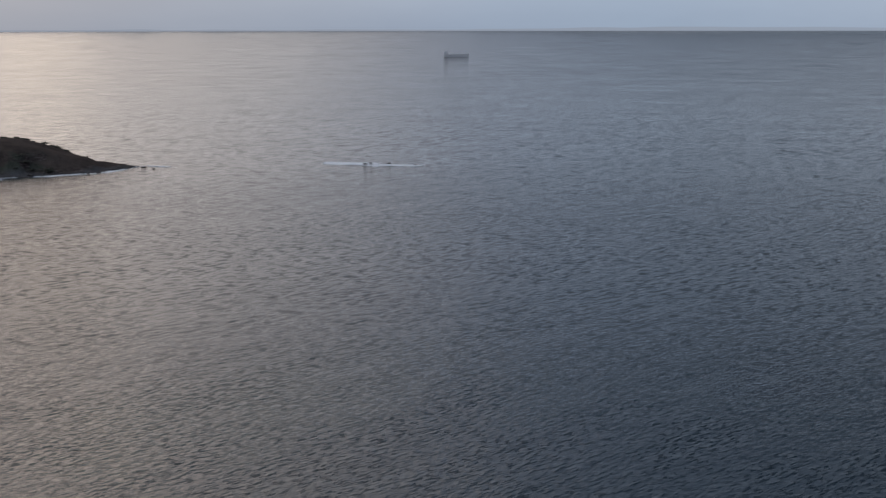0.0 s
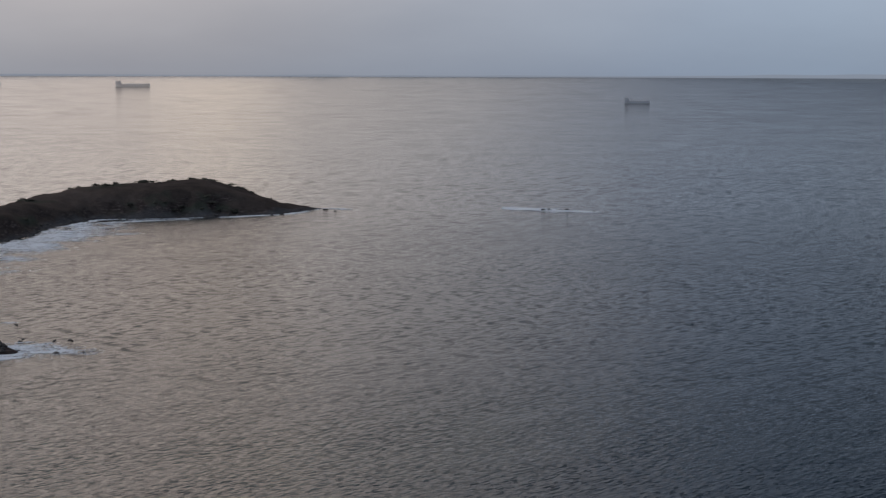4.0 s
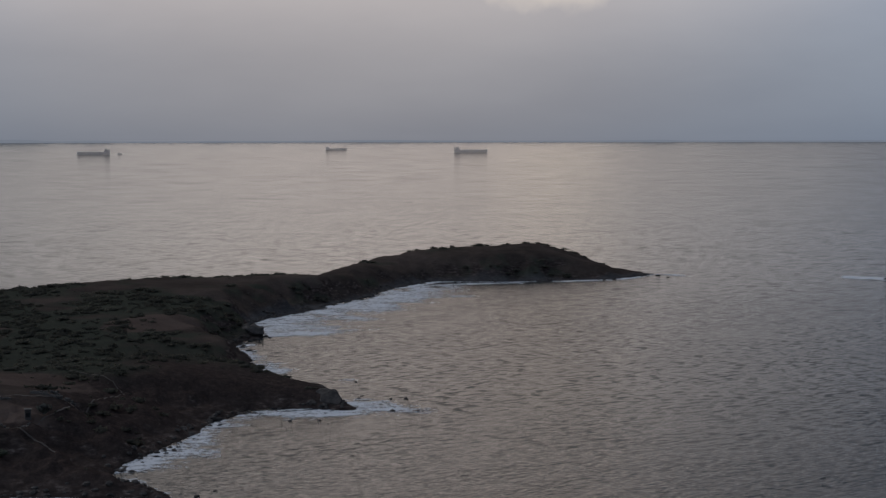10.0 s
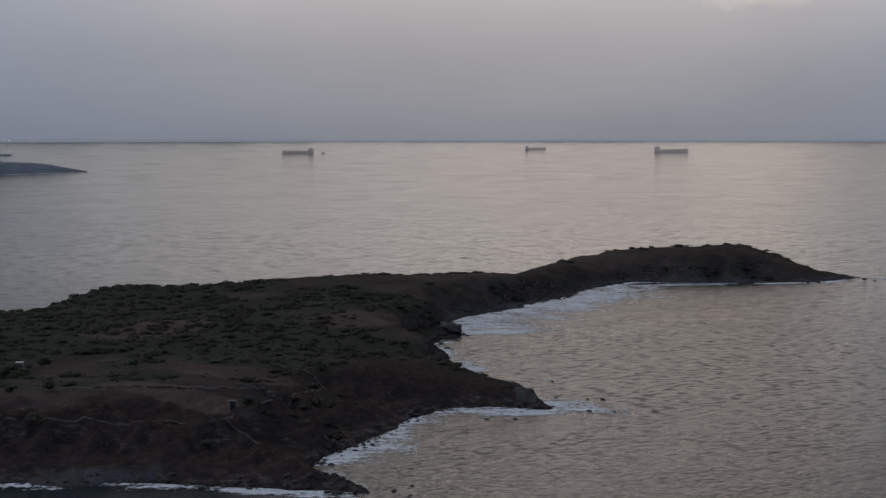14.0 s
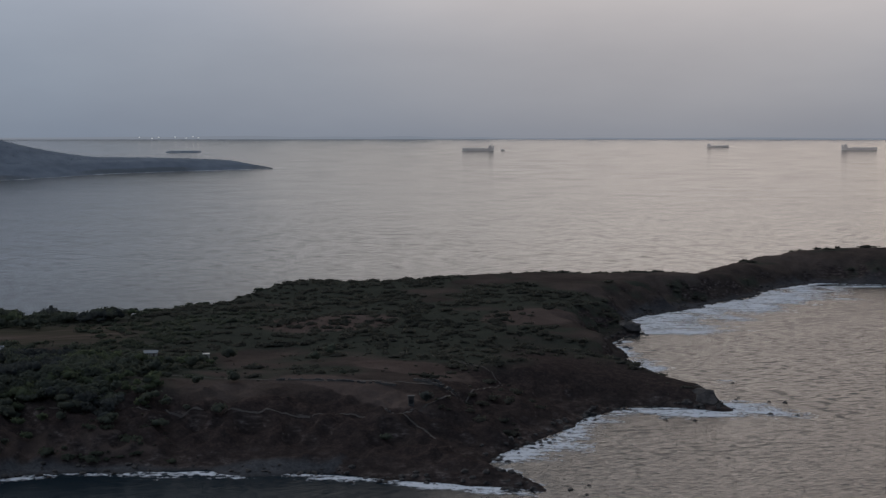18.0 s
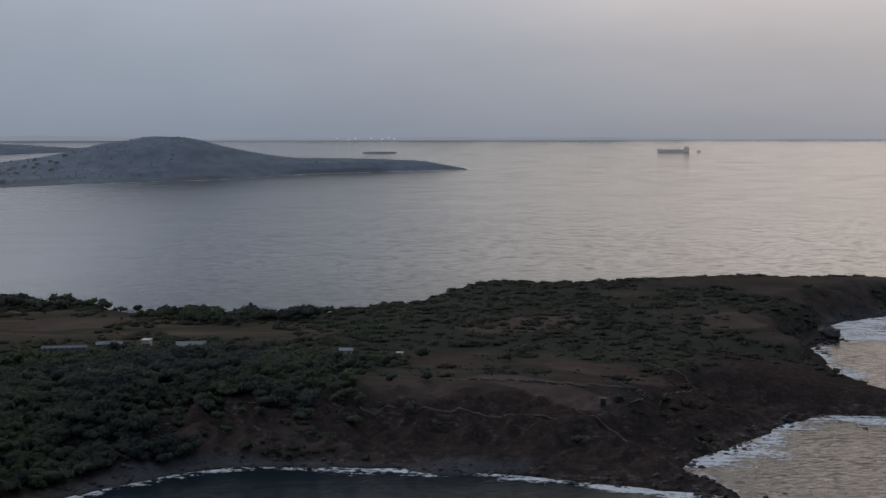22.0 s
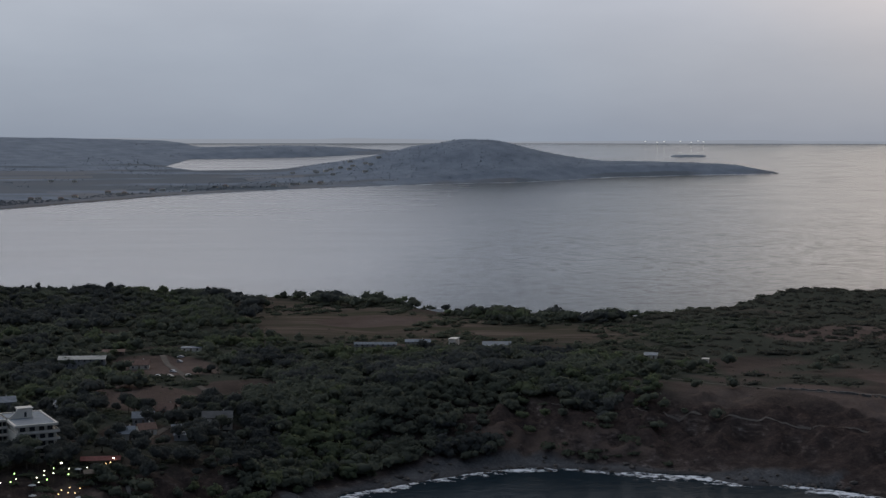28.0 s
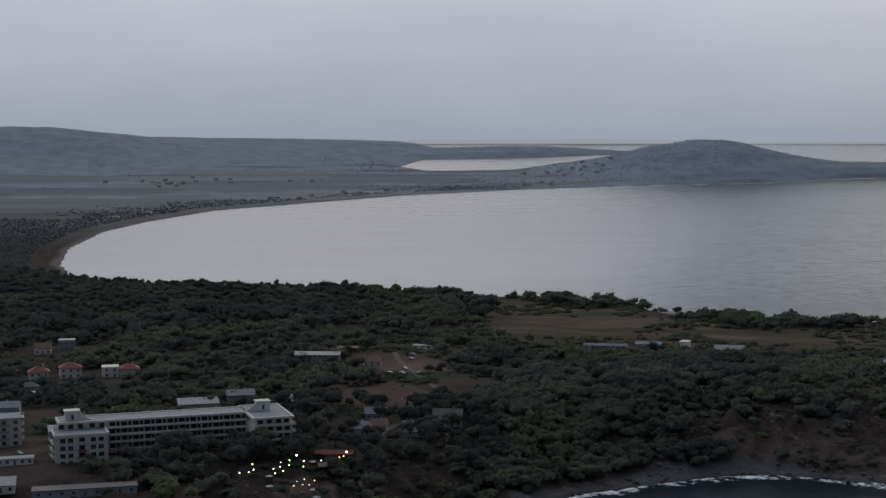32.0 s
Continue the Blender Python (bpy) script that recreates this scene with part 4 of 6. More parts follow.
# ---- parts of buildings ----
class Solid:
    """Gathers boxes and flat faces for one part."""

    def __init__(self):
        self.v, self.q, self.t = [], [], []

    def box(self, x0, x1, y0, y1, z0, z1):
        n = len(self.v)
        self.v += [(x, y, z) for z in (z0, z1) for x, y in ((x0, y0), (x1, y0), (x1, y1), (x0, y1))]
        self.q += [[n + i for i in f] for f in ((3, 2, 1, 0), (4, 5, 6, 7), (0, 1, 5, 4), (1, 2, 6, 5), (2, 3, 7, 6), (3, 0, 4, 7))]
        return self

    def prism(self, outline, z0, z1):
        """An upright block on a convex outline."""
        n, k = len(self.v), len(outline)
        self.v += [(x, y, z0) for x, y in outline] + [(x, y, z1) for x, y in outline]
        self.q += [[n + i, n + (i + 1) % k, n + k + (i + 1) % k, n + k + i] for i in range(k)]
        self.t += [[n + k, n + k + i, n + k + i + 1] for i in range(1, k - 1)] + [[n, n + i + 1, n + i] for i in range(1, k - 1)]
        return self

    def gable(self, x0, x1, y0, y1, z0, z1, thick=0.18, over=0.45):
        """A pitched roof with its ridge along x: two slabs and the gable ends."""
        n, ym = len(self.v), (y0 + y1) / 2
        for lift in (0, thick):
            self.v += [(x0 - over, y0 - over, z0 + lift), (x1 + over, y0 - over, z0 + lift), (x1 + over, ym, z1 + lift), (x0 - over, ym, z1 + lift), (x0 - over, y1 + over, z0 + lift), (x1 + over, y1 + over, z0 + lift)]
        self.q += [[n + 6, n + 7, n + 8, n + 9], [n + 9, n + 8, n + 11, n + 10], [n + 3, n + 2, n + 1, n], [n + 4, n + 5, n + 2, n + 3], [n, n + 1, n + 7, n + 6], [n + 5, n + 4, n + 10, n + 11], [n + 1, n + 2, n + 8, n + 7], [n + 2, n + 5, n + 11, n + 8], [n + 3, n, n + 6, n + 9], [n + 4, n + 3, n + 9, n + 10]]
        return self

    def hip(self, x0, x1, y0, y1, z0, z1, over=0.6, thick=0.2):
        x0, x1, y0, y1 = x0 - over, x1 + over, y0 - over, y1 + over
        n, run = len(self.v), min(x1 - x0, y1 - y0) / 2 * 0.96
        ym, xm = (y0 + y1) / 2, (x0 + x1) / 2
        a, b = ((x0 + run, ym), (x1 - run, ym)) if x1 - x0 >= y1 - y0 else ((xm, y0 + run), (xm, y1 - run))
        self.v += [(x0, y0, z0), (x1, y0, z0), (x1, y1, z0), (x0, y1, z0), (x0, y0, z0 + thick), (x1, y0, z0 + thick), (x1, y1, z0 + thick), (x0, y1, z0 + thick), (*a, z1), (*b, z1)]
        self.q += [[n + i for i in f] for f in ((3, 2, 1, 0), (0, 1, 5, 4), (1, 2, 6, 5), (2, 3, 7, 6), (3, 0, 4, 7))]
        if x1 - x0 >= y1 - y0:
            self.q += [[n + 4, n + 5, n + 9, n + 8], [n + 6, n + 7, n + 8, n + 9]]
            self.t += [[n + 5, n + 6, n + 9], [n + 7, n + 4, n + 8]]
        else:
            self.q += [[n + 5, n + 6, n + 9, n + 8], [n + 7, n + 4, n + 8, n + 9]]
            self.t += [[n + 4, n + 5, n + 8], [n + 6, n + 7, n + 9]]
        return self

    def tube(self, path, r, k=6):
        path = [Vector(p) for p in path]
        n = len(self.v)
        for i, p in enumerate(path):
            d = (path[min(i + 1, len(path) - 1)] - path[max(i - 1, 0)]).normalized()
            u = d.cross(Vector((0.31, 0.17, 0.93)) if abs(d.z) < 0.9 else Vector((1, 0, 0))).normalized()
            w = d.cross(u)
            rad = r[i] if isinstance(r, (list, tuple)) else r
            self.v += [tuple(p + (u * math.cos(6.2832 * j / k) + w * math.sin(6.2832 * j / k)) * rad) for j in range(k)]
        for i in range(len(path) - 1):
            self.q += [[n + i * k + j, n + i * k + (j + 1) % k, n + (i + 1) * k + (j + 1) % k, n + (i + 1) * k + j] for j in range(k)]
        e = n + (len(path) - 1) * k
        self.t += [[n, n + j + 1, n + j] for j in range(1, k - 1)] + [[e, e + j, e + j + 1] for j in range(1, k - 1)]
        return self

    def made(self, name, mat, parent=None, label="", smooth=False):
        ob = sheet(name, np.array(self.v, float), np.array(self.q, int).reshape(-1, 4), np.array(self.t, int).reshape(-1, 3), mat, smooth)
        if parent:
            ob.parent = parent
        return tagged(ob, label)


def root(name, x, y, turn=0.0, z=None, drop=0.0):
    ob = new(name)
    ob.matrix_basis = pose(x, y, (height(x, y) if z is None else z) - drop, 0, 0, turn)
    return ob


def window(parent, x, z, w, h, y, side=0, mat=None, out=0.06):
    """A pane in its frame with a sill, set on the wall at y (front), or on a side wall (side 1: at x, running along y)."""
    def put(s, a0, a1, o0, o1, z0, z1):
        if side:
            s.box(min(x + o0, x + o1), max(x + o0, x + o1), y + a0, y + a1, z0, z1)
        else:
            s.box(x + a0, x + a1, y + min(o0, o1), y + max(o0, o1), z0, z1)
    d = out * (1 if side else -1) * (side or 1)
    frame_ = Solid()
    put(frame_, -w / 2 - 0.08, -w / 2, 0, d, z, z + h), put(frame_, w / 2, w / 2 + 0.08, 0, d, z, z + h)
    put(frame_, -w / 2 - 0.08, w / 2 + 0.08, 0, d, z + h, z + h + 0.08), put(frame_, -0.03, 0.03, 0, d, z, z + h)
    win = frame_.made("window", WHITE if mat is None else mat, parent)
    pane, sill = Solid(), Solid()
    put(pane, -w / 2, w / 2, 0, d * 0.5, z, z + h)
    pane.made("pane", GLASS, win)
    put(sill, -w / 2 - 0.15, w / 2 + 0.15, 0, d * 3, z - 0.1, z)
    sill.made("sill", CONCRETE, win)
    return win


def house(x, y, turn, w, d, h, roof, wall_mat, roof_mat, label, rise=2.2, cols=3, chimney=True, name="house"):
    """A small house: its front looks along its own -y."""
    ob = root(name, x, y, turn, drop=0.5)
    s = Solid().box(-w / 2, w / 2, -d / 2, d / 2, 0, h)
    if roof == "gable":
        n = len(s.v)
        for sx in (-w / 2, w / 2):
            s.v += [(sx, -d / 2, h), (sx, d / 2, h), (sx, 0, h + rise * 0.97)]
        s.t += [[n + 1, n, n + 2], [n + 3, n + 4, n + 5]]
    s.made("wall", wall_mat, ob)
    r = Solid()
    if roof == "gable":
        r.gable(-w / 2, w / 2, -d / 2, d / 2, h, h + rise)
    elif roof == "hip":
        r.hip(-w / 2, w / 2, -d / 2, d / 2, h, h + rise)
    elif roof == "flat":
        r.box(-w / 2 - 0.35, w / 2 + 0.35, -d / 2 - 0.35, d / 2 + 0.35, h, h + 0.3)
    else:
        n = len(r.v)
        r.v += [(-w / 2 - 0.4, -d / 2 - 0.5, h), (w / 2 + 0.4, -d / 2 - 0.5, h), (w / 2 + 0.4, d / 2 + 0.3, h + rise), (-w / 2 - 0.4, d / 2 + 0.3, h + rise)]
        r.v += [(a, b, c + 0.15) for a, b, c in r.v[n:n + 4]]
        r.q += [[n + i for i in f] for f in ((3, 2, 1, 0), (4, 5, 6, 7), (0, 1, 5, 4), (1, 2, 6, 5), (2, 3, 7, 6), (3, 0, 4, 7))]
    r.made("roof", roof_mat, ob)
    floors = max(1, int(h // 2.7))
    for f in range(floors):
        for c in range(cols):
            cx = -w / 2 + (c + 0.5) * w / cols
            if f == 0 and c == cols // 2:
                door = Solid().box(cx - 0.5, cx + 0.5, -d / 2 - 0.06, -d / 2, 0.5, 2.55).made("door", WOOD, ob)
                Solid().box(cx + 0.3, cx + 0.36, -d / 2 - 0.14, -d / 2 - 0.06, 1.4, 1.6).made("handle", STEEL, door)
            else:
                window(ob, cx, 1.4 + f * 2.8, 1.1, 1.2, -d / 2)
        window(ob, w / 2, 1.4 + f * 2.8, 1.0, 1.2, 0, side=1)
        window(ob, -w / 2, 1.4 + f * 2.8, 1.0, 1.2, 0, side=-1)
    if chimney and roof in ("gable", "hip"):
        Solid().box(w * 0.18, w * 0.18 + 0.6, 0.2, 0.8, h + rise * 0.4, h + rise + 0.7).made("chimney", CREAM, ob)
    return tagged(ob, label, "house", "houses of the town")


# ---- the long hotel ----
def hotel():
    ob = root("hotel", -636, 185, 80.2, z=21.5)
    st = 3.2
    bar = Solid().box(0, 60, 0.9, 14, -2, 4 * st).box(-22, 0, 0, 15, -2, 4 * st)
    bar.made("main_wall", GREY, ob, "grey recessed wall behind the balconies")
    top = Solid().box(-20, 60, 1.5, 13, 4 * st, 5 * st - 0.2)
    top.made("penthouse_wall", WHITE, ob, "white set-back top storey")
    wing = Solid().box(-24, -2, -14, 0, -2, 4 * st)
    wing.made("wing_wall", CREAM, ob, "cream wing four storeys high")
    block = Solid().box(60, 77, -17, 16, -2, 4 * st).box(61, 76, -15.5, 15, 4 * st, 5 * st - 0.2)
    block.made("end_block_wall", CREAM, ob, "cream end block with balconies")
    # roofs: grey membrane inside a white raised edge
    for name, x0, x1, y0, y1 in (("roof", -21, 60, 0.2, 14), ("roof", 60, 77.5, -16.5, 16)):
        r = Solid().box(x0 + 0.4, x1 - 0.4, y0 + 0.4, y1 - 0.4, 5 * st - 0.2, 5 * st + 0.1).made(name, PALE_ROOF, ob, "grey membrane roof")
        edge = Solid().box(x0 - 0.6, x1 + 0.3, y0 - 0.6, y0 + 0.4, 5 * st - 0.5, 5 * st + 0.45).box(x0 - 0.6, x1 + 0.3, y1 - 0.4, y1 + 0.6, 5 * st - 0.5, 5 * st + 0.45)
        edge.box(x0 - 0.6, x0 + 0.4, y0 + 0.4, y1 - 0.4, 5 * st - 0.5, 5 * st + 0.45).box(x1 - 0.4, x1 + 0.3, y0 + 0.4, y1 - 0.4, 5 * st - 0.5, 5 * st + 0.45)
        edge.made("roof_edge", WHITE, r, "white raised roof edge")
    lower = Solid().box(-24.3, -1.7, -14.3, -13.9, 4 * st, 4 * st + 1.0).box(-24.3, -23.9, -13.9, 0, 4 * st, 4 * st + 1.0).box(-2.1, -1.7, -13.9, 0, 4 * st, 4 * st + 1.0)
    lower.made("terrace_parapet", WHITE, ob)
    Solid().box(-23.9, -2.1, -13.9, 0, 4 * st, 4 * st + 0.15).made("terrace", PALE_ROOF, ob)
    # stair houses with a sweeping side wall
    for cx, cy, k in ((-15, 7, 1), (68, 4, -1)):
        Solid().box(cx - 3, cx + 3, cy - 2.5, cy + 2.5, 5 * st, 5 * st + 4.2).made("stair_house", WHITE, ob, "white stair house on the roof")
        s = Solid()
        curve = [(cx + k * (3 + 6 * i / 8), 4.4 * (1 - i / 8) ** 2 + 0.3) for i in range(9)]
        for (xa, za), (xb, zb) in zip(curve, curve[1:]):
            n = len(s.v)
            for yy in (cy - 2.6, cy - 2.1):
                s.v += [(xa, yy, 5 * st), (xb, yy, 5 * st), (xb, yy, 5 * st + zb), (xa, yy, 5 * st + za)]
            s.q += [[n + i for i in f] for f in ((0, 1, 2, 3), (7, 6, 5, 4), (3, 2, 6, 7))]
        s.made("sweep_wall", WHITE, ob)
        Solid().box(cx - 0.5, cx + 0.5, cy - 2.56, cy - 2.5, 5 * st + 0.6, 5 * st + 2.8).made("roof_door", DARK, ob)
        Solid().box(cx - 3.4, cx + 3.4, cy - 2.9, cy + 2.9, 5 * st + 4.2, 5 * st + 4.5).made("stair_roof", WHITE, ob)
    # balconies of the long front
    for f in range(5):
        z = f * st
        for b in range(12):
            x0 = b * 5.0
            if f < 4:
                s = Solid().box(x0, x0 + 4.98, -0.9, 0.9, z - 0.12, z + 0.12).box(x0, x0 + 4.98, -0.95, -0.8, z + 0.12, z + 1.0)
                bal = s.made("balcony", WHITE if f in (0, 3) else CREAM, ob)
                Solid().box(x0 + 4.86, x0 + 4.98, -0.75, 0.9, z + 0.12, z + st - 0.12).made("partition", WHITE, bal)
                window(ob, x0 + 1.6, z + 0.3, 1.9, 2.1, 0.9, mat=DARK)
                window(ob, x0 + 3.9, z + 0.9, 1.0, 1.4, 0.9, mat=DARK)
            else:
                window(ob, x0 + 1.5, z + 0.5, 2.4, 1.9, 1.5, mat=DARK)
                window(ob, x0 + 3.95, z + 0.5, 1.2, 1.9, 1.5, mat=DARK)
        if f == 4:
            Solid().box(-1, 60, -1.0, -0.8, z + 0.1, z + 0.9).box(-1, 60, -1.0, 1.5, z - 0.1, z + 0.1).made("front_terrace", WHITE, ob)
    # the wing: square windows in pairs, a column of red balconies between them
    for f in range(4):
        z = f * st + 0.75
        for cx in (-20.8, -17.6, -8.2, -5.0):
            window(ob, cx, z, 2.1, 1.75, -14, mat=WHITE)
        s = Solid().box(-14.6, -11.2, -15.0, -14, f * st - 0.1, f * st + 0.1).box(-14.6, -11.2, -15.0, -14.88, f * st + 0.1, f * st + 1.0)
        s.made("wing_balcony", RED if f in (1, 2) else CREAM, ob, "balcony in the middle of the wing")
        window(ob, -12.9, f * st + 0.3, 2.2, 2.2, -14, mat=DARK)
        for cy in (-11, -6.5, -2.5):
            window(ob, -24, z - 0.3, 2.0, 2.0, cy, side=-1, mat=DARK)
            Solid().box(-25.3, -24, cy - 1.9, cy + 1.9, f * st - 0.1, f * st + 0.1).box(-25.3, -25.18, cy - 1.9, cy + 1.9, f * st + 0.1, f * st + 0.95).made("side_balcony", CREAM, ob)
        for cy in (-11, -5.5):
            window(ob, -2, z, 1.8, 1.7, cy, side=1, mat=DARK)
    for cx in (-20, -16, -12, -7, -3):
        window(ob, cx, 4 * st + 0.5, 2.0, 1.9, 1.5, mat=DARK)
    # end block
    for f in range(5):
        z = f * st + 0.7
        for cx in (63, 67, 71, 74.5):
            window(ob, cx, z, 2.1, 1.8, -17 if f < 4 else -15.5, mat=DARK)
        for cy in (-12, -6, 0, 6, 12):
            window(ob, 77 if f < 4 else 76, z, 1.9, 1.8, cy, side=1, mat=DARK)
        if f < 4:
            Solid().box(60, 78.2, -18.2, -17, f * st + st - 0.12, f * st + st + 0.12).box(60, 78.2, -18.2, -18.05, f * st + st + 0.12, f * st + st + 0.9).made("end_balcony", WHITE, ob)
            Solid().box(77, 78.2, -17, 10, f * st + st - 0.12, f * st + st + 0.12).box(78.08, 78.2, -17, 10, f * st + st + 0.12, f * st + st + 0.9).made("end_balcony", WHITE, ob)
    Solid().box(0, 9, -6, -0.96, 0, 0.25).gable(0, 9, -6, -0.96, 3.0, 4.0).made("entrance_roof", RED, ob, "red canopy over the entrance")
    return tagged(ob, "long white and cream hotel with stacked balconies and flat grey roof", "hotel")


hotel()

# ---- houses: place, turn, width, depth, height ----
house(-852, 208, 78, 11, 10, 6.0, "hip", WHITE, RED, "white two-storey villa with a red hipped tile roof", 3.4)
house(-856, 227, 78, 12, 10, 6.0, "hip", WHITE, RED, "white two-storey villa with a wide red tile roof", 3.2)
house(-845, 247, 76, 9, 9, 6.2, "flat", WHITE, WHITE, "white flat-roofed villa with large windows", 0, 2)
house(-842, 257, 76, 11, 10, 5.2, "hip", CREAM, RED, "cream villa with a low red tile roof", 3.0)
house(-954, 236, 70, 10, 8, 4.0, "gable", WHITE, BROWN, "white gabled house among trees", 3.0)
house(-965, 254, 74, 10, 9, 6.5, "flat", GREY, SHEET, "grey two-storey house under a pale flat roof", 0)
house(-818, 192, 78, 15, 10, 4.0, "hip", GREY, DARK, "low grey house with a dark roof beside the villas", 2.2)
house(-798, 193, 78, 6, 5, 3.6, "flat", WHITE, WHITE, "small white garage with a dark opening", 0, 1)
house(-757, 165, 70, 20, 9, 4.5, "gable", GREY, SHEET, "long shed with pale metal roof sheets", 2.4, 5)
house(-832, 371, 58, 27, 8, 5.4, "gable", GREY, CREAM, "long two-storey holiday block with a pale roof", 1.6, 8)
house(-800, 392, 60, 11, 8, 3.0, "gable", CREAM, BROWN, "cream cottage with a faded red roof", 2.6)
house(-856, 396, 62, 24, 5, 2.6, "lean", WOOD, BROWN, "long open shelter with a rusty roof", 0.8, 6)
house(-838, 446, 55, 12, 6, 2.8, "flat", WHITE, SHEET, "white kiosk with a flat roof by the car park", 0)
house(-728, 258, 78, 20, 9, 4.5, "lean", GREY, SHEET, "grey shed with a sloping metal roof behind the hotel", 1.8, 4)
house(-734, 283, 75, 14, 9, 5.0, "gable", GREY, SHEET, "pale metal-roofed house behind the hotel", 2.4)
house(-705, 309, 70, 22, 10, 3.6, "lean", GREY, SHEET, "long low building with a worn sheet roof", 1.8, 5)
house(-758, 343, 66, 9, 6, 2.8, "flat", GREY, SHEET, "small grey hut with a pale roof", 0, 2)
house(-621, 297, 62, 8, 7, 3.2, "gable", CREAM, SHEET, "cottage with a pale gabled roof", 3.0, 2)
house(-627, 310, 80, 8, 6, 3.0, "gable", WHITE, BROWN, "white cottage with a brown gabled roof", 2.6, 2)
house(-652, 321, 62, 10, 7, 3.4, "gable", GREY, SHEET, "grey cottage with metal roof sheets", 2.6, 3)
house(-661, 338, 40, 8, 7, 3.0, "gable", WOOD, BROWN, "wooden cottage with a steep brown roof", 3.4, 2)
house(-628, 327, 66, 6, 5, 2.5, "lean", CREAM, SHEET, "small hut with a sloping pale roof", 0.8, 1)
house(-611, 321, 60, 9, 5, 2.6, "lean", GREY, SHEET, "low grey hut with a sheet roof", 0.8, 2)
house(-634, 351, 58, 14, 9, 5.6, "gable", CREAM, DARK, "two-storey guest house with a dark roof and pale gable", 2.6, 4)
house(-794, 555, 52, 27, 6, 2.0, "gable", GREY, PALE_ROOF, "long greenhouse-like shed with a pale roof", 1.2, 8)
house(-786, 583, 52, 16, 7, 3.0, "gable", GREY, PALE_ROOF, "shed with a grey gabled roof", 1.4, 5)
house(-753, 587, 38, 5, 8, 7.4, "flat", WHITE, WHITE, "tall plain white house among dark trees", 0, 2)
house(-738, 610, 52, 18, 9, 3.6, "lean", GREY, PALE_ROOF, "white house with stepped metal roofs", 1.8, 5)
house(-714, 566, 50, 9, 5, 2.8, "flat", CREAM, PALE_ROOF, "low white annex with a flat roof", 0, 2)
house(-725, 552, 50, 4, 4, 3.0, "hip", WHITE, WHITE, "tiny white hut with a pale roof", 1.0, 1)
house(-949, 724, 48, 15, 8, 3.0, "hip", WHITE, SHEET, "low white house on the ridge beside two trees", 1.6, 4)
house(-858, 721, 48, 4, 4, 3.2, "flat", WHITE, WHITE, "small white pump house on open ground", 0, 1)
house(-654, 606, 46, 15, 8, 2.8, "lean", GREY, PALE_ROOF, "half-ruined house with grey roof sheets", 1.4, 3)
house(-651, 660, 40, 8, 6, 2.8, "lean", CREAM, PALE_ROOF, "abandoned white hut among bushes", 0.9, 2)
house(-630, 686, 40, 4, 4, 2.8, "flat", WHITE, WHITE, "small white hut in the scrub", 0, 1)
house(-672, 172, 78, 8, 9, 6.0, "lean", SHEET, SHEET, "pale blue annex beside the hotel", 1.2, 2)
house(-636, 143, 76, 18, 6, 3.0, "flat", WHITE, SHEET, "long white beach kiosk with a flat roof", 0, 6)
house(-604, 130, 74, 14, 9, 3.4, "lean", WHITE, SHEET, "pale sheet-roofed restaurant near the shore", 1.6, 4)
house(-585, 160, 76, 40, 8, 3.2, "flat", GREY, DARK, "long low dark building with lit white doors", 0, 9)


def apartment_block(x, y):
    ob = root("apartment_block", x, y, 80, drop=0.5)
    Solid().box(-40, 0, 0, 14, -1, 12.4).made("wall", CREAM, ob)
    Solid().box(-40.4, 0.4, -0.4, 14.4, 12.4, 12.8).made("roof", PALE_ROOF, ob)
    for f in range(4):
        for i in range(8):
            cx = -2.6 - i * 5
            window(ob, cx, f * 3.1 + 0.9, 1.8, 1.5, 0)
            if i % 2:
                Solid().box(cx - 2.2, cx + 2.2, -1.3, 0, f * 3.1 - 0.1, f * 3.1 + 0.1).box(cx - 2.2, cx + 2.2, -1.3, -1.2, f * 3.1 + 0.1, f * 3.1 + 1.0).made("balcony", GREY, ob)
        Solid().box(0, 1.3, 1, 8, f * 3.1 + 3.0, f * 3.1 + 3.2).box(1.2, 1.3, 1, 8, f * 3.1 + 3.2, f * 3.1 + 4.0).made("balcony", CREAM, ob)
        window(ob, 0, f * 3.1 + 0.6, 1.8, 1.9, 4, side=1)
    return tagged(ob, "cream four-storey apartment block with grey balconies", "apartments")


apartment_block(-672, 156)


# ---- the camp: lamps on poles, tables, parasols ----
def garden_lamp(bulb, label, tall=3.0, size=0.3):
    ob = new("garden_lamp")
    Solid().tube([(0, 0, -0.3), (0, 0, tall)], [0.07, 0.05]).made("pole", DARK, ob)
    n = Solid()
    v, f = BALL2
    n.v, n.t = [tuple(p * size + np.array([0, 0, tall + size])) for p in v], f.tolist()
    n.made("bulb", bulb, ob, "glowing glass globe", True)
    Solid().prism([(math.cos(a) * size * 0.8, math.sin(a) * size * 0.8) for a in np.linspace(0, 6.28, 9)[:-1]], tall + 2 * size, tall + 2 * size + 0.1).made("cap", DARK, ob)
    return tagged(ob, label, "lamp", "lamps of the camp")


def set_out(ob, places, **kw):
    """The thing at the first place and copies of it at the others."""
    for i, (x, y, *turn) in enumerate(places):
        m = pose(x, y, height(x, y), 0, 0, turn[0] if turn else 0)
        if i:
            copy_thing(ob, m)
        else:
            ob.matrix_basis = m


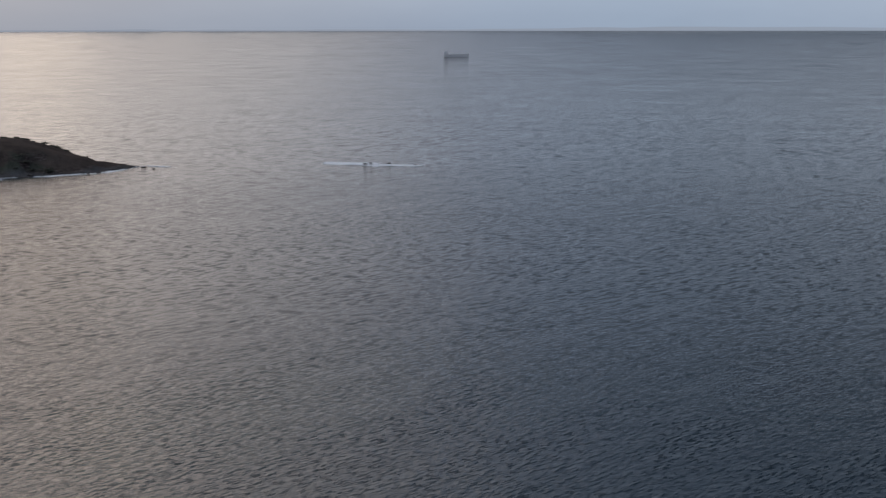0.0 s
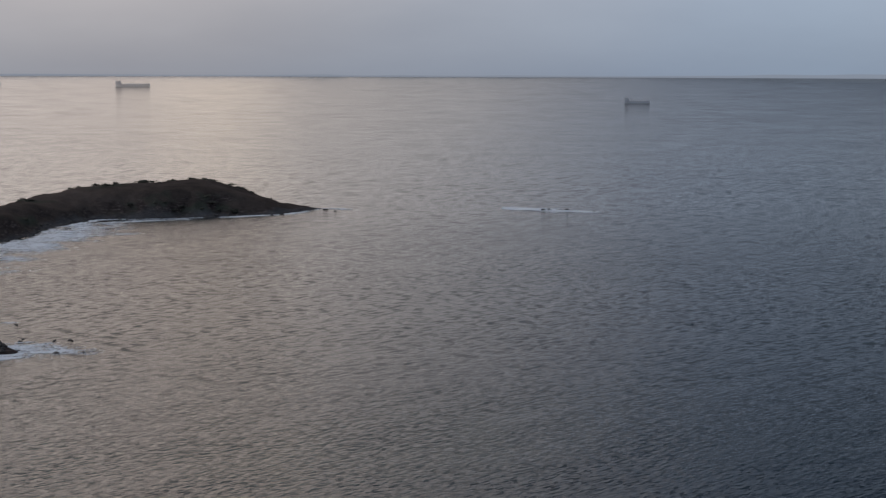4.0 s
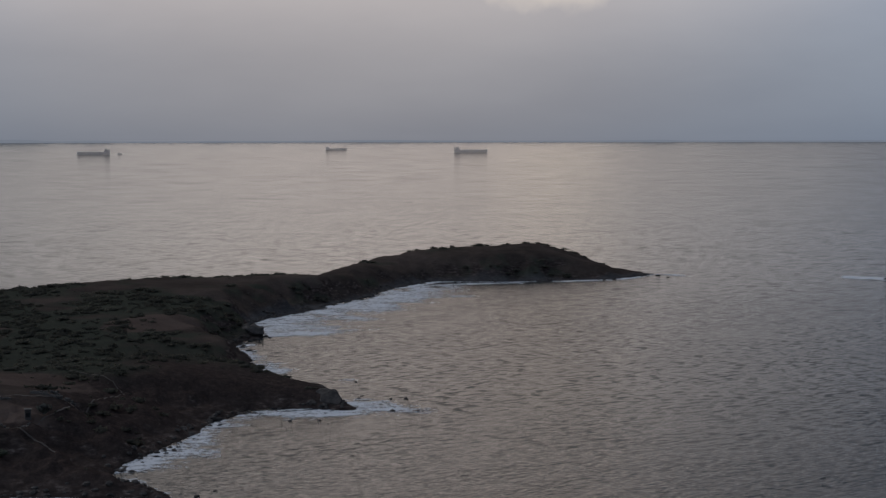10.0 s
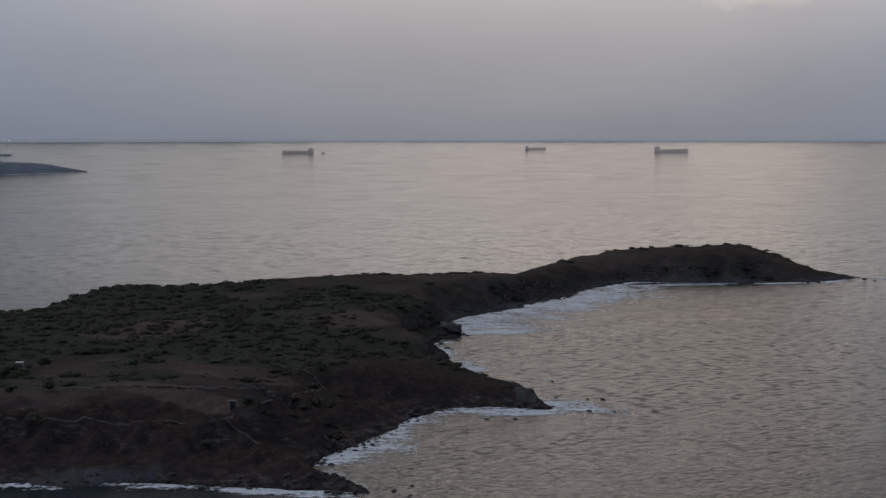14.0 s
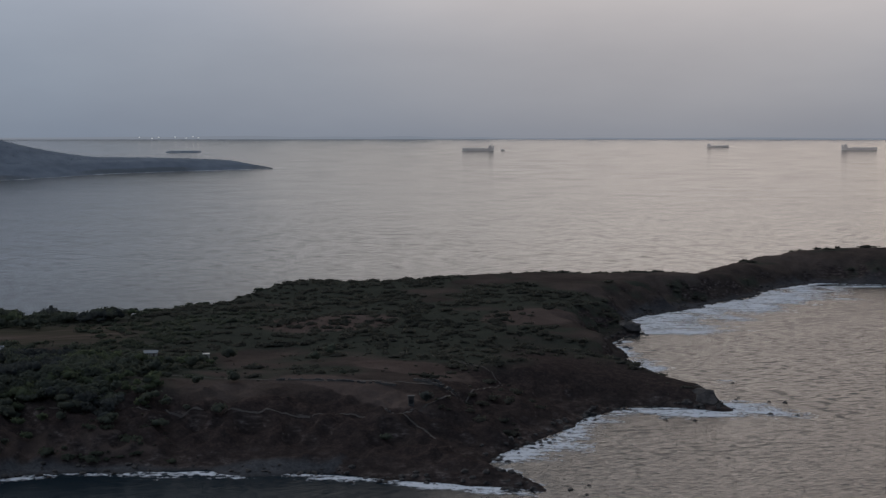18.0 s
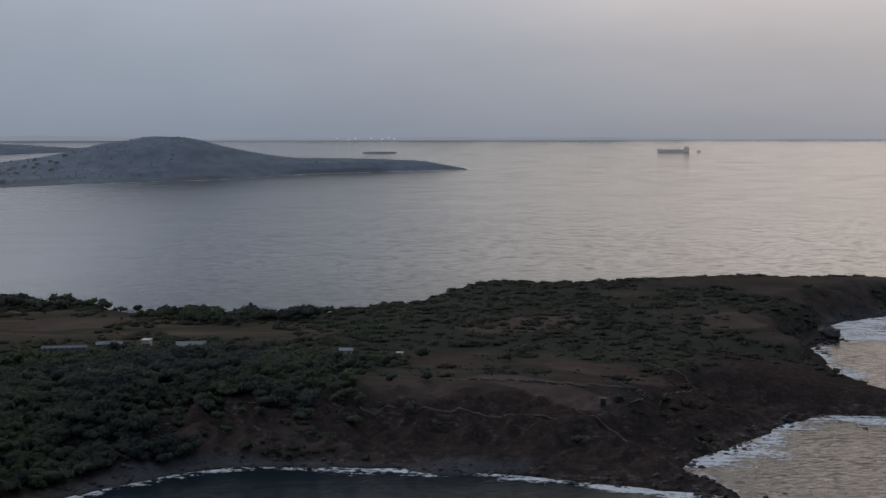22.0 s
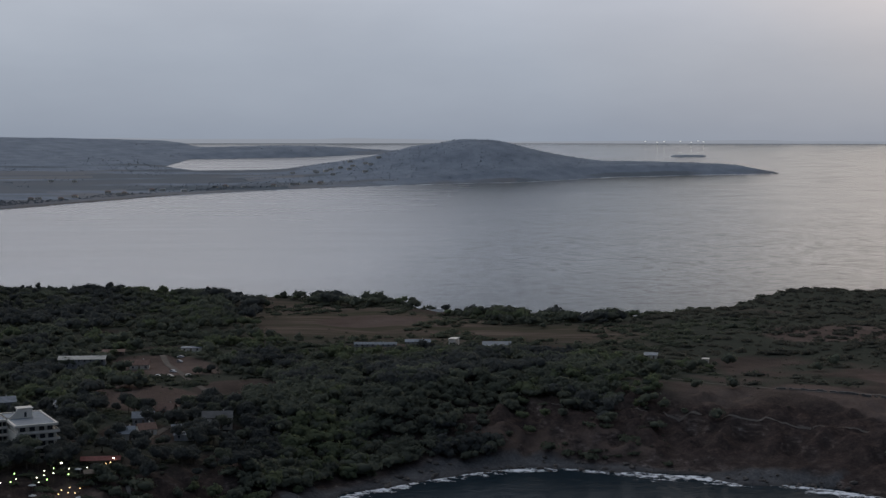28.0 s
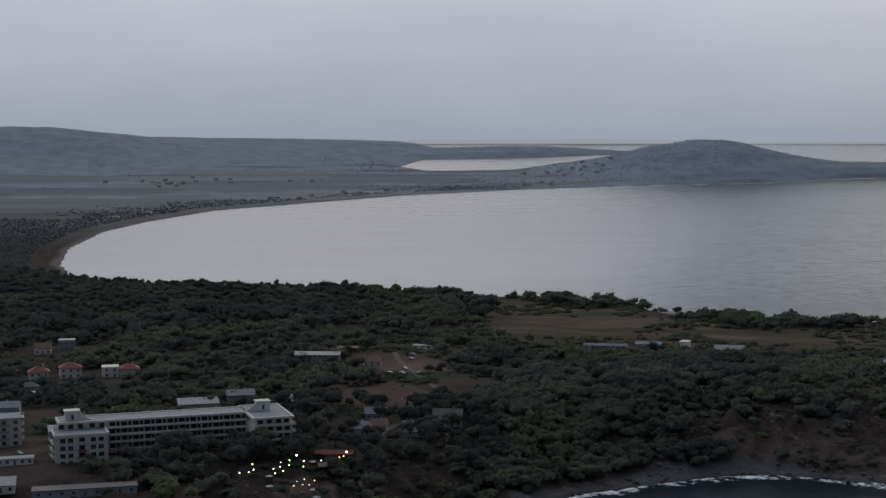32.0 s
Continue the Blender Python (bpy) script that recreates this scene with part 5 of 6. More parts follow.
set_out(garden_lamp(GREEN, "garden lamp with a green globe on a dark pole", 2.6, 0.27), [(-586, 231), (-580, 227), (-584, 244), (-581, 252), (-589, 249), (-577, 260)])
set_out(garden_lamp(COOL, "garden lamp with a white globe on a dark pole", 2.6, 0.2), [(-606, 275), (-585, 240), (-589, 245), (-587, 244), (-587, 248), (-585, 254), (-585, 262), (-586, 266), (-583, 264), (-578, 262), (-583, 240), (-582, 230), (-583, 224)])
set_out(garden_lamp(WARM, "garden lamp with a warm yellow globe", 2.4, 0.18), [(-568, 242), (-572, 245), (-573, 249), (-572, 253), (-570, 247), (-568, 249), (-586, 271), (-586, 273)])
set_out(garden_lamp(COOL, "tall floodlight mast with a bright white head", 4.5, 0.36), [(-588, 252), (-598, 263), (-585, 274), (-837, 452)])


def parasol():
    ob = new("parasol")
    Solid().tube([(0, 0, -0.2), (0, 0, 2.5)], 0.05).made("pole", WOOD, ob)
    s = Solid()
    k = 8
    s.v = [(0, 0, 2.75)] + [(1.7 * math.cos(6.2832 * i / k), 1.7 * math.sin(6.2832 * i / k), 2.15) for i in range(k)] + [(0, 0, 2.6)]
    s.t = [[0, 1 + i, 1 + (i + 1) % k] for i in range(k)] + [[k + 1, 1 + (i + 1) % k, 1 + i] for i in range(k)]
    s.made("canopy", CANVAS, ob, "pale canvas canopy")
    Solid().box(-0.35, 0.35, -0.35, 0.35, -0.1, 0.1).made("base", CONCRETE, ob)
    return tagged(ob, "pale canvas parasol in the camp garden", "parasol", "parasols of the camp")


set_out(parasol(), [(-548, 236), (-552, 241), (-546, 229), (-556, 247), (-566, 250), (-570, 232), (-580, 236), (-538, 243), (-585, 258)])


def table_set():
    ob = new("garden_table")
    Solid().box(-0.9, 0.9, -0.4, 0.4, 0.70, 0.76).made("tabletop", WOOD, ob)
    for sx in (-0.7, 0.7):
        Solid().box(sx - 0.05, sx + 0.05, -0.35, 0.35, 0, 0.7).made("leg", WOOD, ob)
    for sy in (-0.75, 0.75):
        Solid().box(-0.9, 0.9, sy - 0.15, sy + 0.15, 0.4, 0.45).box(-0.75, -0.65, sy - 0.1, sy + 0.1, 0, 0.4).box(0.65, 0.75, sy - 0.1, sy + 0.1, 0, 0.4).made("bench", WOOD, ob)
    return tagged(ob, "wooden picnic table with two benches on bare ground", "table", "tables of the camp")


set_out(table_set(), [(-550, 233, 20), (-554, 238, 60), (-561, 240, 10), (-566, 245, 80), (-573, 252, 40), (-544, 240, 0), (-578, 245, 30), (-570, 226, 75)])


def awning(x, y, turn, w, d, mat, label):
    ob = root("awning", x, y, turn)
    Solid().gable(-w / 2, w / 2, -d / 2, d / 2, 2.6, 3.8).made("cover", mat, ob)
    for px in (-w / 2 + 0.2, w / 2 - 0.2):
        for py in (-d / 2 + 0.2, d / 2 - 0.2):
            Solid().box(px - 0.06, px + 0.06, py - 0.06, py + 0.06, -0.3, 2.65).made("post", WOOD, ob)
    return tagged(ob, label, "awning")


awning(-591, 271, 60, 16, 6, RED, "rust-brown roofed terrace lit by a lamp")
awning(-578, 262, 70, 8, 5, WOOD, "wooden pergola over the camp tables")
awning(-545, 246, 75, 9, 4, CANVAS, "pale canvas shade over a terrace")


def strip(name, path, wide, mat, label, lift=0.12, category="path"):
    """A path laid over the ground."""
    pts = []
    for (ax, ay), (bx, by) in zip(path, path[1:]):
        n = max(2, int(math.hypot(bx - ax, by - ay) / 2))
        pts += [(ax + (bx - ax) * i / n, ay + (by - ay) * i / n) for i in range(n)]
    pts = np.array(pts + [path[-1]], float)
    t = np.gradient(pts, axis=0)
    t /= np.linalg.norm(t, axis=1)[:, None]
    side = np.stack([-t[:, 1], t[:, 0]], -1)
    rows = [pts + side * wide * k for k in (-0.5, 0.0, 0.5)]
    v = np.concatenate([np.column_stack([p, land_z(p[:, 0], p[:, 1]) + lift + 0.1]) for p in rows])
    q = grid_faces(3, len(pts))
    ob = sheet(name, v, q[:, ::-1], mat=mat, smooth=True)
    return tagged(ob, label, category, kind="structure")


strip("path", [(-512, 246), (-521, 253), (-530, 258), (-537, 262), (-549, 268), (-560, 270), (-575, 274)], 1.6, CONCRETE, "pale winding path down to the shore")
strip("road", [(-581, 276), (-600, 290), (-612, 300), (-640, 330), (-690, 380), (-740, 392), (-800, 410), (-850, 430)], 3.4, EARTH, "narrow gravel road through the town", category="road")
strip("track", [(-408, 612), (-426, 616), (-452, 604), (-489, 582), (-529, 563), (-568, 541), (-581, 517)], 0.9, DUST, "pale dirt track along the bluff")
strip("path", [(-436, 618), (-437, 632), (-437, 645), (-436, 657), (-446, 700), (-450, 740), (-465, 752), (-481, 755), (-520, 770)], 0.8, DUST, "narrow trodden path from the lookout over the grass")
strip("track", [(-600, 606), (-569, 614), (-542, 621), (-499, 636), (-481, 655), (-462, 668), (-440, 690)], 1.3, DUST, "pale farm track beside the stone wall")

# ---- cars ----
def car(mat, label):
    ob = new("car")
    s = Solid()
    prof = [(-2.1, 0.35), (2.1, 0.35), (2.1, 0.8), (1.1, 0.95), (0.45, 1.45), (-1.2, 1.45), (-1.9, 0.95), (-2.1, 0.85)]
    k = len(prof)
    s.v = [(x, -0.85, z) for x, z in prof] + [(x, 0.85, z) for x, z in prof]
    s.q = [[i, (i + 1) % k, k + (i + 1) % k, k + i] for i in range(k)]
    s.t = [[0, i + 1, i] for i in range(1, k - 1)] + [[k, k + i, k + i + 1] for i in range(1, k - 1)]
    s.q = [f[::-1] for f in s.q]
    s.made("body", mat, ob)
    Solid().box(-1.15, 0.4, -0.87, 0.87, 1.0, 1.36).made("side_windows", GLASS, ob)
    for wx in (-1.3, 1.3):
        for wy in (-0.82, 0.82):
            n = Solid()
            n.tube([(wx, wy - 0.1, 0.32), (wx, wy + 0.1, 0.32)], 0.32, 12)
            wheel = n.made("wheel", DARK, ob)
            Solid().tube([(wx, wy - 0.12, 0.32), (wx, wy + 0.12, 0.32)], 0.17, 8).made("rim", STEEL, wheel)
    return tagged(ob, label, "car", "parked cars")


set_out(car(WHITE, "white car parked by the sheds"), [(-756, 389, 20), (-749, 397, 70), (-611, 1136, 30), (-760, 172, 40)])
set_out(car(CAR_PAINT, "grey car parked on the gravel"), [(-761, 384, 50), (-770, 398, 15), (-752, 174, 80), (-748, 166, 60), (-764, 163, 20), (-800, 418, 10), (-812, 425, 60), (-652, 150, 20)])


# ---- the ruined lookout and stone walls on the bluff ----
def lookout(x, y):
    ob = root("lookout_tower", x, y, 38, drop=0.4)
    Solid().box(-1.5, -1.1, -1.4, 1.4, 0, 5.2).box(1.1, 1.5, -1.4, 1.4, 0, 5.2).box(-1.1, 1.1, 1.0, 1.4, 0, 5.2).box(-1.1, 1.1, -1.4, -1.0, 0, 1.4).box(-1.1, 1.1, -1.4, -1.0, 3.6, 5.2).made("wall", CONCRETE, ob)
    Solid().box(-1.8, 1.8, -1.7, 1.7, 5.2, 5.5).made("roof", CONCRETE, ob)
    Solid().box(-1.1, 1.1, -0.3, 1.0, 0.2, 5.0).made("inner_wall", DARK, ob)
    return tagged(ob, "dark abandoned concrete lookout tower on the bluff", "tower")


lookout(-443, 637)


def rubble_wall(path, tall, label, name="stone_wall"):
    r2 = np.random.RandomState(int(abs(path[0][0])))
    x0, y0 = path[0]
    ob = root(name, x0, y0)
    zb = height(x0, y0)
    for (ax, ay), (bx, by) in zip(path, path[1:]):
        n = int(math.hypot(bx - ax, by - ay) / 1.6)
        for i in range(n):
            if r2.rand() < 0.15:
                continue
            px, py = ax + (bx - ax) * i / n, ay + (by - ay) * i / n
            h = height(px, py) - zb
            ang = math.atan2(by - ay, bx - ax)
            c, s_ = math.cos(ang), math.sin(ang)
            l, t, up_ = 0.85, 0.4 * r2.uniform(0.8, 1.3), tall * r2.uniform(0.5, 1.1)
            out = [(px - x0 + c * a - s_ * b, py - y0 + s_ * a + c * b) for a, b in ((-l, -t), (l, -t), (l * 0.95, t), (-l * 0.95, t))]
            Solid().prism(out, h - 0.3, h + up_).made("stone_block", CONCRETE, ob)
    return tagged(ob, label, "wall")


rubble_wall([(-524, 627), (-495, 640), (-466, 657)], 1.2, "broken stone wall across the dry grass")
rubble_wall([(-466, 674), (-452, 676), (-448, 686), (-462, 688), (-466, 674)], 1.6, "roofless stone ruin with low broken walls", "ruin")
rubble_wall([(-449, 623), (-438, 624), (-437, 631)], 0.7, "cracked concrete footing beside the lookout", "footing")
# ---- ships at anchor ----
def ship(x, y, turn, long_, beam, tall, house_at, label, cranes=0):
    """A freighter lying along its own x; house_at: -1 or 1, the end with the deckhouse."""
    ob = root("cargo_ship", x, y, turn, z=float(sea_z(math.hypot(x, y))) - 1.0)
    s = Solid()
    n = 14
    ring = []
    for i in range(n + 1):
        u = i / n
        w = beam / 2 * min(1, (1 - u) * 5 + 0.02) ** 0.5 * (0.8 + 0.2 * min(1, u * 8))
        ring.append((-house_at * (u - 0.5) * long_, w, tall * (1 + (0.16 if u > 0.9 else 0.0))))
    for px, w, h in ring:
        s.v += [(px, -w * 0.8, 0), (px, -w, h), (px, w, h), (px, w * 0.8, 0)]
    for i in range(n):
        a, b = 4 * i, 4 * i + 4
        s.q += [[a, b, b + 1, a + 1], [a + 1, b + 1, b + 2, a + 2], [a + 2, b + 2, b + 3, a + 3]]
    s.q += [[0, 1, 2, 3]]
    s.made("hull", HAZED_HULL, ob)
    hx = house_at * long_ * 0.39
    d = long_ * 0.06
    h = Solid().box(hx - d, hx + d, -beam * 0.42, beam * 0.42, tall, tall * 1.7).box(hx - d * 0.8, hx + d * 0.7, -beam * 0.36, beam * 0.36, tall * 1.7, tall * 2.0)
    h.made("deckhouse", HAZED_UPPER, ob, "pale deckhouse at the stern")
    Solid().box(hx - d * 0.5, hx + d * 0.3, -beam * 0.5, beam * 0.5, tall * 2.0, tall * 2.2).made("bridge", HAZED_UPPER, ob)
    Solid().box(hx + house_at * d * 1.2, hx + house_at * d * 1.9, -beam * 0.12, beam * 0.12, tall, tall * 2.1).made("funnel", HAZED_HULL, ob)
    Solid().tube([(hx, 0, tall * 2.2), (hx, 0, tall * 2.6)], 0.35).made("mast", STEEL, ob)
    Solid().tube([(-house_at * long_ * 0.45, 0, tall), (-house_at * long_ * 0.45, 0, tall * 1.5)], 0.3).made("foremast", STEEL, ob)
    for i in range(4):
        cx = -house_at * long_ * (0.36 - 0.165 * i)
        Solid().box(cx - long_ * 0.06, cx + long_ * 0.06, -beam * 0.33, beam * 0.33, tall, tall * 1.14).made("hatch", HAZED_HULL, ob)
    for i in range(cranes):
        cx = -house_at * long_ * (0.28 - 0.17 * i)
        Solid().tube([(cx, 0, tall), (cx, 0, tall * 1.9)], 0.9).tube([(cx, 0, tall * 1.8), (cx + long_ * 0.09, 0, tall * 1.6)], 0.5).made("crane", STEEL, ob)
    return tagged(ob, label, "ship", "ships at anchor")


ship(-2410, 3815, 31.0, 93, 15, 7.6, 1, "dark bulk carrier at anchor with deckhouse at the stern")
ship(-1839, 4263, 24.0, 64, 11, 5.2, -1, "small grey freighter anchored far out, haze put into its paint")
ship(-1427, 4323, 19.0, 99, 15, 8.2, -1, "long dark bulk carrier riding high at anchor")
ship(36, 4056, 0.0, 66, 12, 7.0, -1, "dark coaster with a white deckhouse under way")


def launch(x, y):
    ob = root("launch", x, y, 30, z=float(sea_z(math.hypot(x, y))) - 0.3)
    Solid().prism([(-6, -2), (4, -2), (7, 0), (4, 2), (-6, 2)], 0, 2.4).made("hull", HAZED_HULL, ob)
    Solid().box(-3, 1, -1.4, 1.4, 2.4, 4.2).made("cabin", HAZED_UPPER, ob)
    return tagged(ob, "small dark launch beside the anchored carrier", "boat")


launch(-2351, 3860)

# ---- rocks ----
rock_shapes = []
for k in range(6):
    v, f = ball(3)
    r3 = np.random.RandomState(90 + k)
    cut = r3.normal(size=(18, 3))
    cut /= np.linalg.norm(cut, axis=1)[:, None]
    cap = r3.uniform(0.5, 0.86, 18)
    for c, lim in zip(cut, cap):
        over = np.maximum(v @ c - lim, 0)
        v = v - over[:, None] * c
    v = v * (1 + 0.07 * r3.uniform(-1, 1, (len(v), 1)))
    rock_shapes.append((v, f))


def rock(x, y, sx, sy, sz, turn, k, label, name="rock", sink=0.35, z=None):
    v, f = rock_shapes[k % 6]
    ob = sheet(name, v * np.array([sx, sy, sz]), tris=f, mat=ROCK)
    base = float(sea_z(math.hypot(x, y))) if z is None else z
    ob.matrix_basis = pose(x, y, base + sz * (0.85 - sink * 2), 0, 0, turn)
    return tagged(ob, label, "rock", "rocks off the shore")


for i, (x, y, s) in enumerate([(-349, 842, 2.2), (-351, 850, 1.6), (-331, 848, 2.6), (-322, 850, 3.4), (-315, 810, 3.6), (-301, 814, 2.2), (-332, 837, 2.0), (-375, 898, 2.4), (-344, 813, 3.6), (-339, 814, 2.2), (-528, 1079, 5.0), (-521, 1074, 3.2), (-504, 1002, 4.0), (-499, 1002, 2.6), (-343, 769, 3.0), (-357, 761, 2.4), (-382, 679, 2.6), (-380, 663, 2.6), (-386, 708, 2.0), (-335, 1692, 5.0), (-321, 1677, 3.0), (-529, 1078, 3.0), (-521, 1074, 2.2), (-516, 1045, 2.8), (-319, 600, 1.6), (-322, 588, 2.6), (-312, 584, 1.8), (-371, 1625, 4.5)]):
    rock(x, y, s * 0.8, s * 0.5, s * 0.34, i * 47, i, "dark wet rock standing in the surf")
for i, (x, y, s) in enumerate([(-88, 1724, 4.2), (-82, 1727, 3.2), (-62, 1734, 4.4), (-31, 1718, 3.0), (-84, 1746, 2.6)]):
    rock(x, y, s * 0.9, s * 0.7, s * 0.5, i * 31, i, "dark reef rock breaking the swell")
rock(-546, 1084, 13, 10, 10, 60, 2, "dark cliff shoulder over the cove", "outcrop", 0.25)
rock(-537, 1072, 13, 9, 10, 20, 1, "massive dark rock knob at the cove's edge", "outcrop", 0.25)
rock(-353, 812, 9, 8, 7.5, 15, 3, "blunt grey rock face at the end of the spur", "outcrop", 0.25)
rock(-362, 819, 12, 8, 9.0, 70, 1, "cracked grey crag on the spur", "outcrop", 0.25)
rock(-374, 828, 13, 9, 8.5, 120, 4, "broken rock shoulder of the spur", "outcrop", 0.25)
rock(-345, 580, 8, 4, 2.8, 10, 0, "jagged dark ledge at the bay's corner", "outcrop", 0.3)
rock(-368, 588, 9, 6, 6, 35, 5, "jagged dark ledge below the bluff", "outcrop", 0.3)

# boulders along the foot of the bluffs
r4 = np.random.RandomState(17)
vs, ts, n = [], [], 0
loop_ = np.array(CAPE[6:] + COVE[:10], float)
for (ax, ay), (bx, by) in zip(loop_, loop_[1:]):
    for i in range(int(math.hypot(bx - ax, by - ay) / 2.2)):
        u, off, s = r4.rand(), r4.normal(-3, 4.0), r4.uniform(0.5, 1.45) ** 1.6
        hyp = math.hypot(bx - ax, by - ay)
        px, py = ax + (bx - ax) * u + off * (by - ay) / hyp, ay + (by - ay) * u - off * (bx - ax) / hyp
        pz = max(height(px, py), 0.0)
        if pz > 7:
            continue
        v, f = BALL2 if s > 1.2 else BALL1
        v = v * r4.uniform(0.75, 1.1, (len(v), 1)) * s * np.array([1.3, 1.0, 0.75])
        ang = r4.uniform(0, 6.28)
        c, d = math.cos(ang), math.sin(ang)
        vs.append(np.stack([v[:, 0] * c - v[:, 1] * d + px, v[:, 0] * d + v[:, 1] * c + py, v[:, 2] + pz + s * 0.1], -1))
        ts.append(f + n)
        n += len(v)
tagged(sheet("boulders", np.concatenate(vs), tris=np.concatenate(ts), mat=ROCK), "dark wet boulders heaped along the foot of the bluffs", "boulders", kind="stuff")


# ---- surf ----
def surf(path, shore, out, dense, label, name="surf", step=3.0):
    """Foam along a line: shore and out are its reach in metres to the land and to the sea (right-hand side of the line)."""
    pts = []
    for (ax, ay), (bx, by) in zip(path, path[1:]):
        k = max(1, int(math.hypot(bx - ax, by - ay) / step))
        pts += [(ax + (bx - ax) * i / k, ay + (by - ay) * i / k) for i in range(k)]
    pts = np.array(pts + [path[-1]], float)
    for _ in range(3):
        pts[1:-1] = (pts[:-2] + 2 * pts[1:-1] + pts[2:]) / 4
    t = np.gradient(pts, axis=0)
    t /= np.linalg.norm(t, axis=1)[:, None]
    side = np.stack([t[:, 1], -t[:, 0]], -1)
    ks = np.linspace(0, 1, 9)
    along = np.arange(len(pts)) * step
    wave = 1 + 0.45 * value_noise(along, along * 0, 38, 41) + 0.25 * value_noise(along, along * 0, 13, 42)
    ends = np.clip(np.minimum(np.arange(len(pts)), np.arange(len(pts))[::-1]) / 4, 0, 1)
    rows, den = [], []
    for k in ks:
        p = pts + side * (-shore + (shore + out * wave) * k)[:, None]
        rows.append(np.column_stack([p, sea_z(np.hypot(p[:, 0], p[:, 1])) + 0.10 + 0.12 * math.sin(k * 3.1)]))
        den.append((dense * (1.0 - max(0, (k - 0.45) / 0.55)) * min(1, k * 6 + 0.4)) * ends * (0.75 + 0.25 * wave))
    ob = sheet(name, np.concatenate(rows), grid_faces(9, len(pts)), mat=FOAM, smooth=True)
    at = ob.data.attributes.new("dense", "FLOAT", "POINT")
    at.data.foreach_set("value", np.concatenate(den).astype(np.float32))
    return tagged(ob, label, "surf", kind="stuff")


surf(CAPE[5:15], 2, 14, 0.66, "white line of breakers along the dark front bay")
surf(CAPE[13:16], 2, 10, 0.85, "white surf round the corner rocks")
surf(CAPE[15:21], 3, 26, 0.72, "white surf in the rocky bight")
surf(CAPE[19:23], 2, 30, 0.82, "white surf below the rock spur")
surf([(-342, 806), (-335, 813), (-323, 818), (-312, 835)], 24, 26, 0.92, "foam swirling round the spur's outer rocks")
surf([(-386, 895), (-379, 903), (-372, 904)], 8, 8, 1.0, "small patch of foam over a sunken rock")
surf([(-555, 1462), (-526, 1513), (-486, 1544), (-449, 1566)], 14, 14, 0.72, "thin foam drifting below the outer hill")
surf(CAPE[23:], 2, 22, 0.75, "foam in the lee of the spur")
surf(COVE[:6], 4, 80, 0.86, "broad foam sheets on the cove's beach")
surf([(-560, 1170), (-535, 1280), (-528, 1380), (-545, 1460), (-530, 1520)], 10, 60, 0.62, "second line of breakers in the cove")
surf(COVE[5:10], 4, 14, 1.0, "thin surf under the outer hill")
surf([(-345, 1712), (-318, 1705), (-300, 1690)], 8, 8, 0.6, "foam off the outer point")
surf([(-140, 1745), (-110, 1738), (-70, 1731)], 16, 18, 2.5, "white streak of foam over the reef")
surf([(-96, 1722), (-60, 1718), (-20, 1708)], 12, 12, 2.2, "white streak of foam behind the reef")
surf([(-84, 1700), (-66, 1697)], 8, 8, 1.2, "short patch of foam by the reef")
surf(BEACH[:5], 0, 4, 0.9, "thin white surf line at the beach's near end", step=8)
surf(BEACH[4:9], 0, 12, 0.95, "long white surf line of the far beach", step=8)
surf(BEACH[8:13], 0, 14, 0.8, "white surf line under the far headland", step=8)

# ---- far woods and the houses of the far shore ----
r5 = np.random.RandomState(23)
n = 21000
u, v_ = r5.uniform(-84, -39, n), r5.uniform(1850, 4750, n)
px, py = v_ * np.sin(np.radians(u)), v_ * np.cos(np.radians(u))
d = inside_by(px, py, SHORE)
zz = land_z(px, py)
rise = zz - sea_z(v_)
patch = value_noise(px, py, 120, 51) + 0.6 * value_noise(px, py, 45, 52)
ok = (d > 18) & (d > 38) & (((rise > 12) & (v_ < 4200) & (u > -62)) | (patch > 0.75) | ((d < 230) & (patch > -0.25)) | ((v_ < 2450) & (d < 700)))
far_spots = [(px[i], py[i], zz[i] - 0.5, r5.uniform(2.0, 4.0) * (0.85 if v_[i] > 3000 else 1.0), r5.uniform(0, 6.28), r5.randint(4)) for i in np.flatnonzero(ok)]
belt = []
bu, bv = r5.uniform(-84, -52, 46000), r5.uniform(1850, 3500, 46000)
bx_, by_ = bv * np.sin(np.radians(bu)), bv * np.cos(np.radians(bu))
bd, bz = inside_by(bx_, by_, SHORE), land_z(bx_, by_)
deep_ = np.clip(330 - (bv - 2200) * 0.22, 110, 330) + 90 * value_noise(bx_, by_, 140, 53)
for i in np.flatnonzero((bd > 40) & (bd < deep_)):
    far_spots.append((bx_[i], by_[i], bz[i] - 0.5, r5.uniform(1.8, 3.8), r5.uniform(0, 6.28), r5.randint(4)))
scatter("far_woods", [q for q in far_spots if math.hypot(q[0], q[1]) > 3000], SPECK, HAZED_FAR_LEAF, "woods and hedges of the far shore, haze painted into their grey-green", "woods")
scatter("beach_woods", [q for q in far_spots if math.hypot(q[0], q[1]) <= 3000], SPECK, HAZED_BELT_LEAF, "belt of trees behind the long beach, haze painted into its grey-green", "woods")


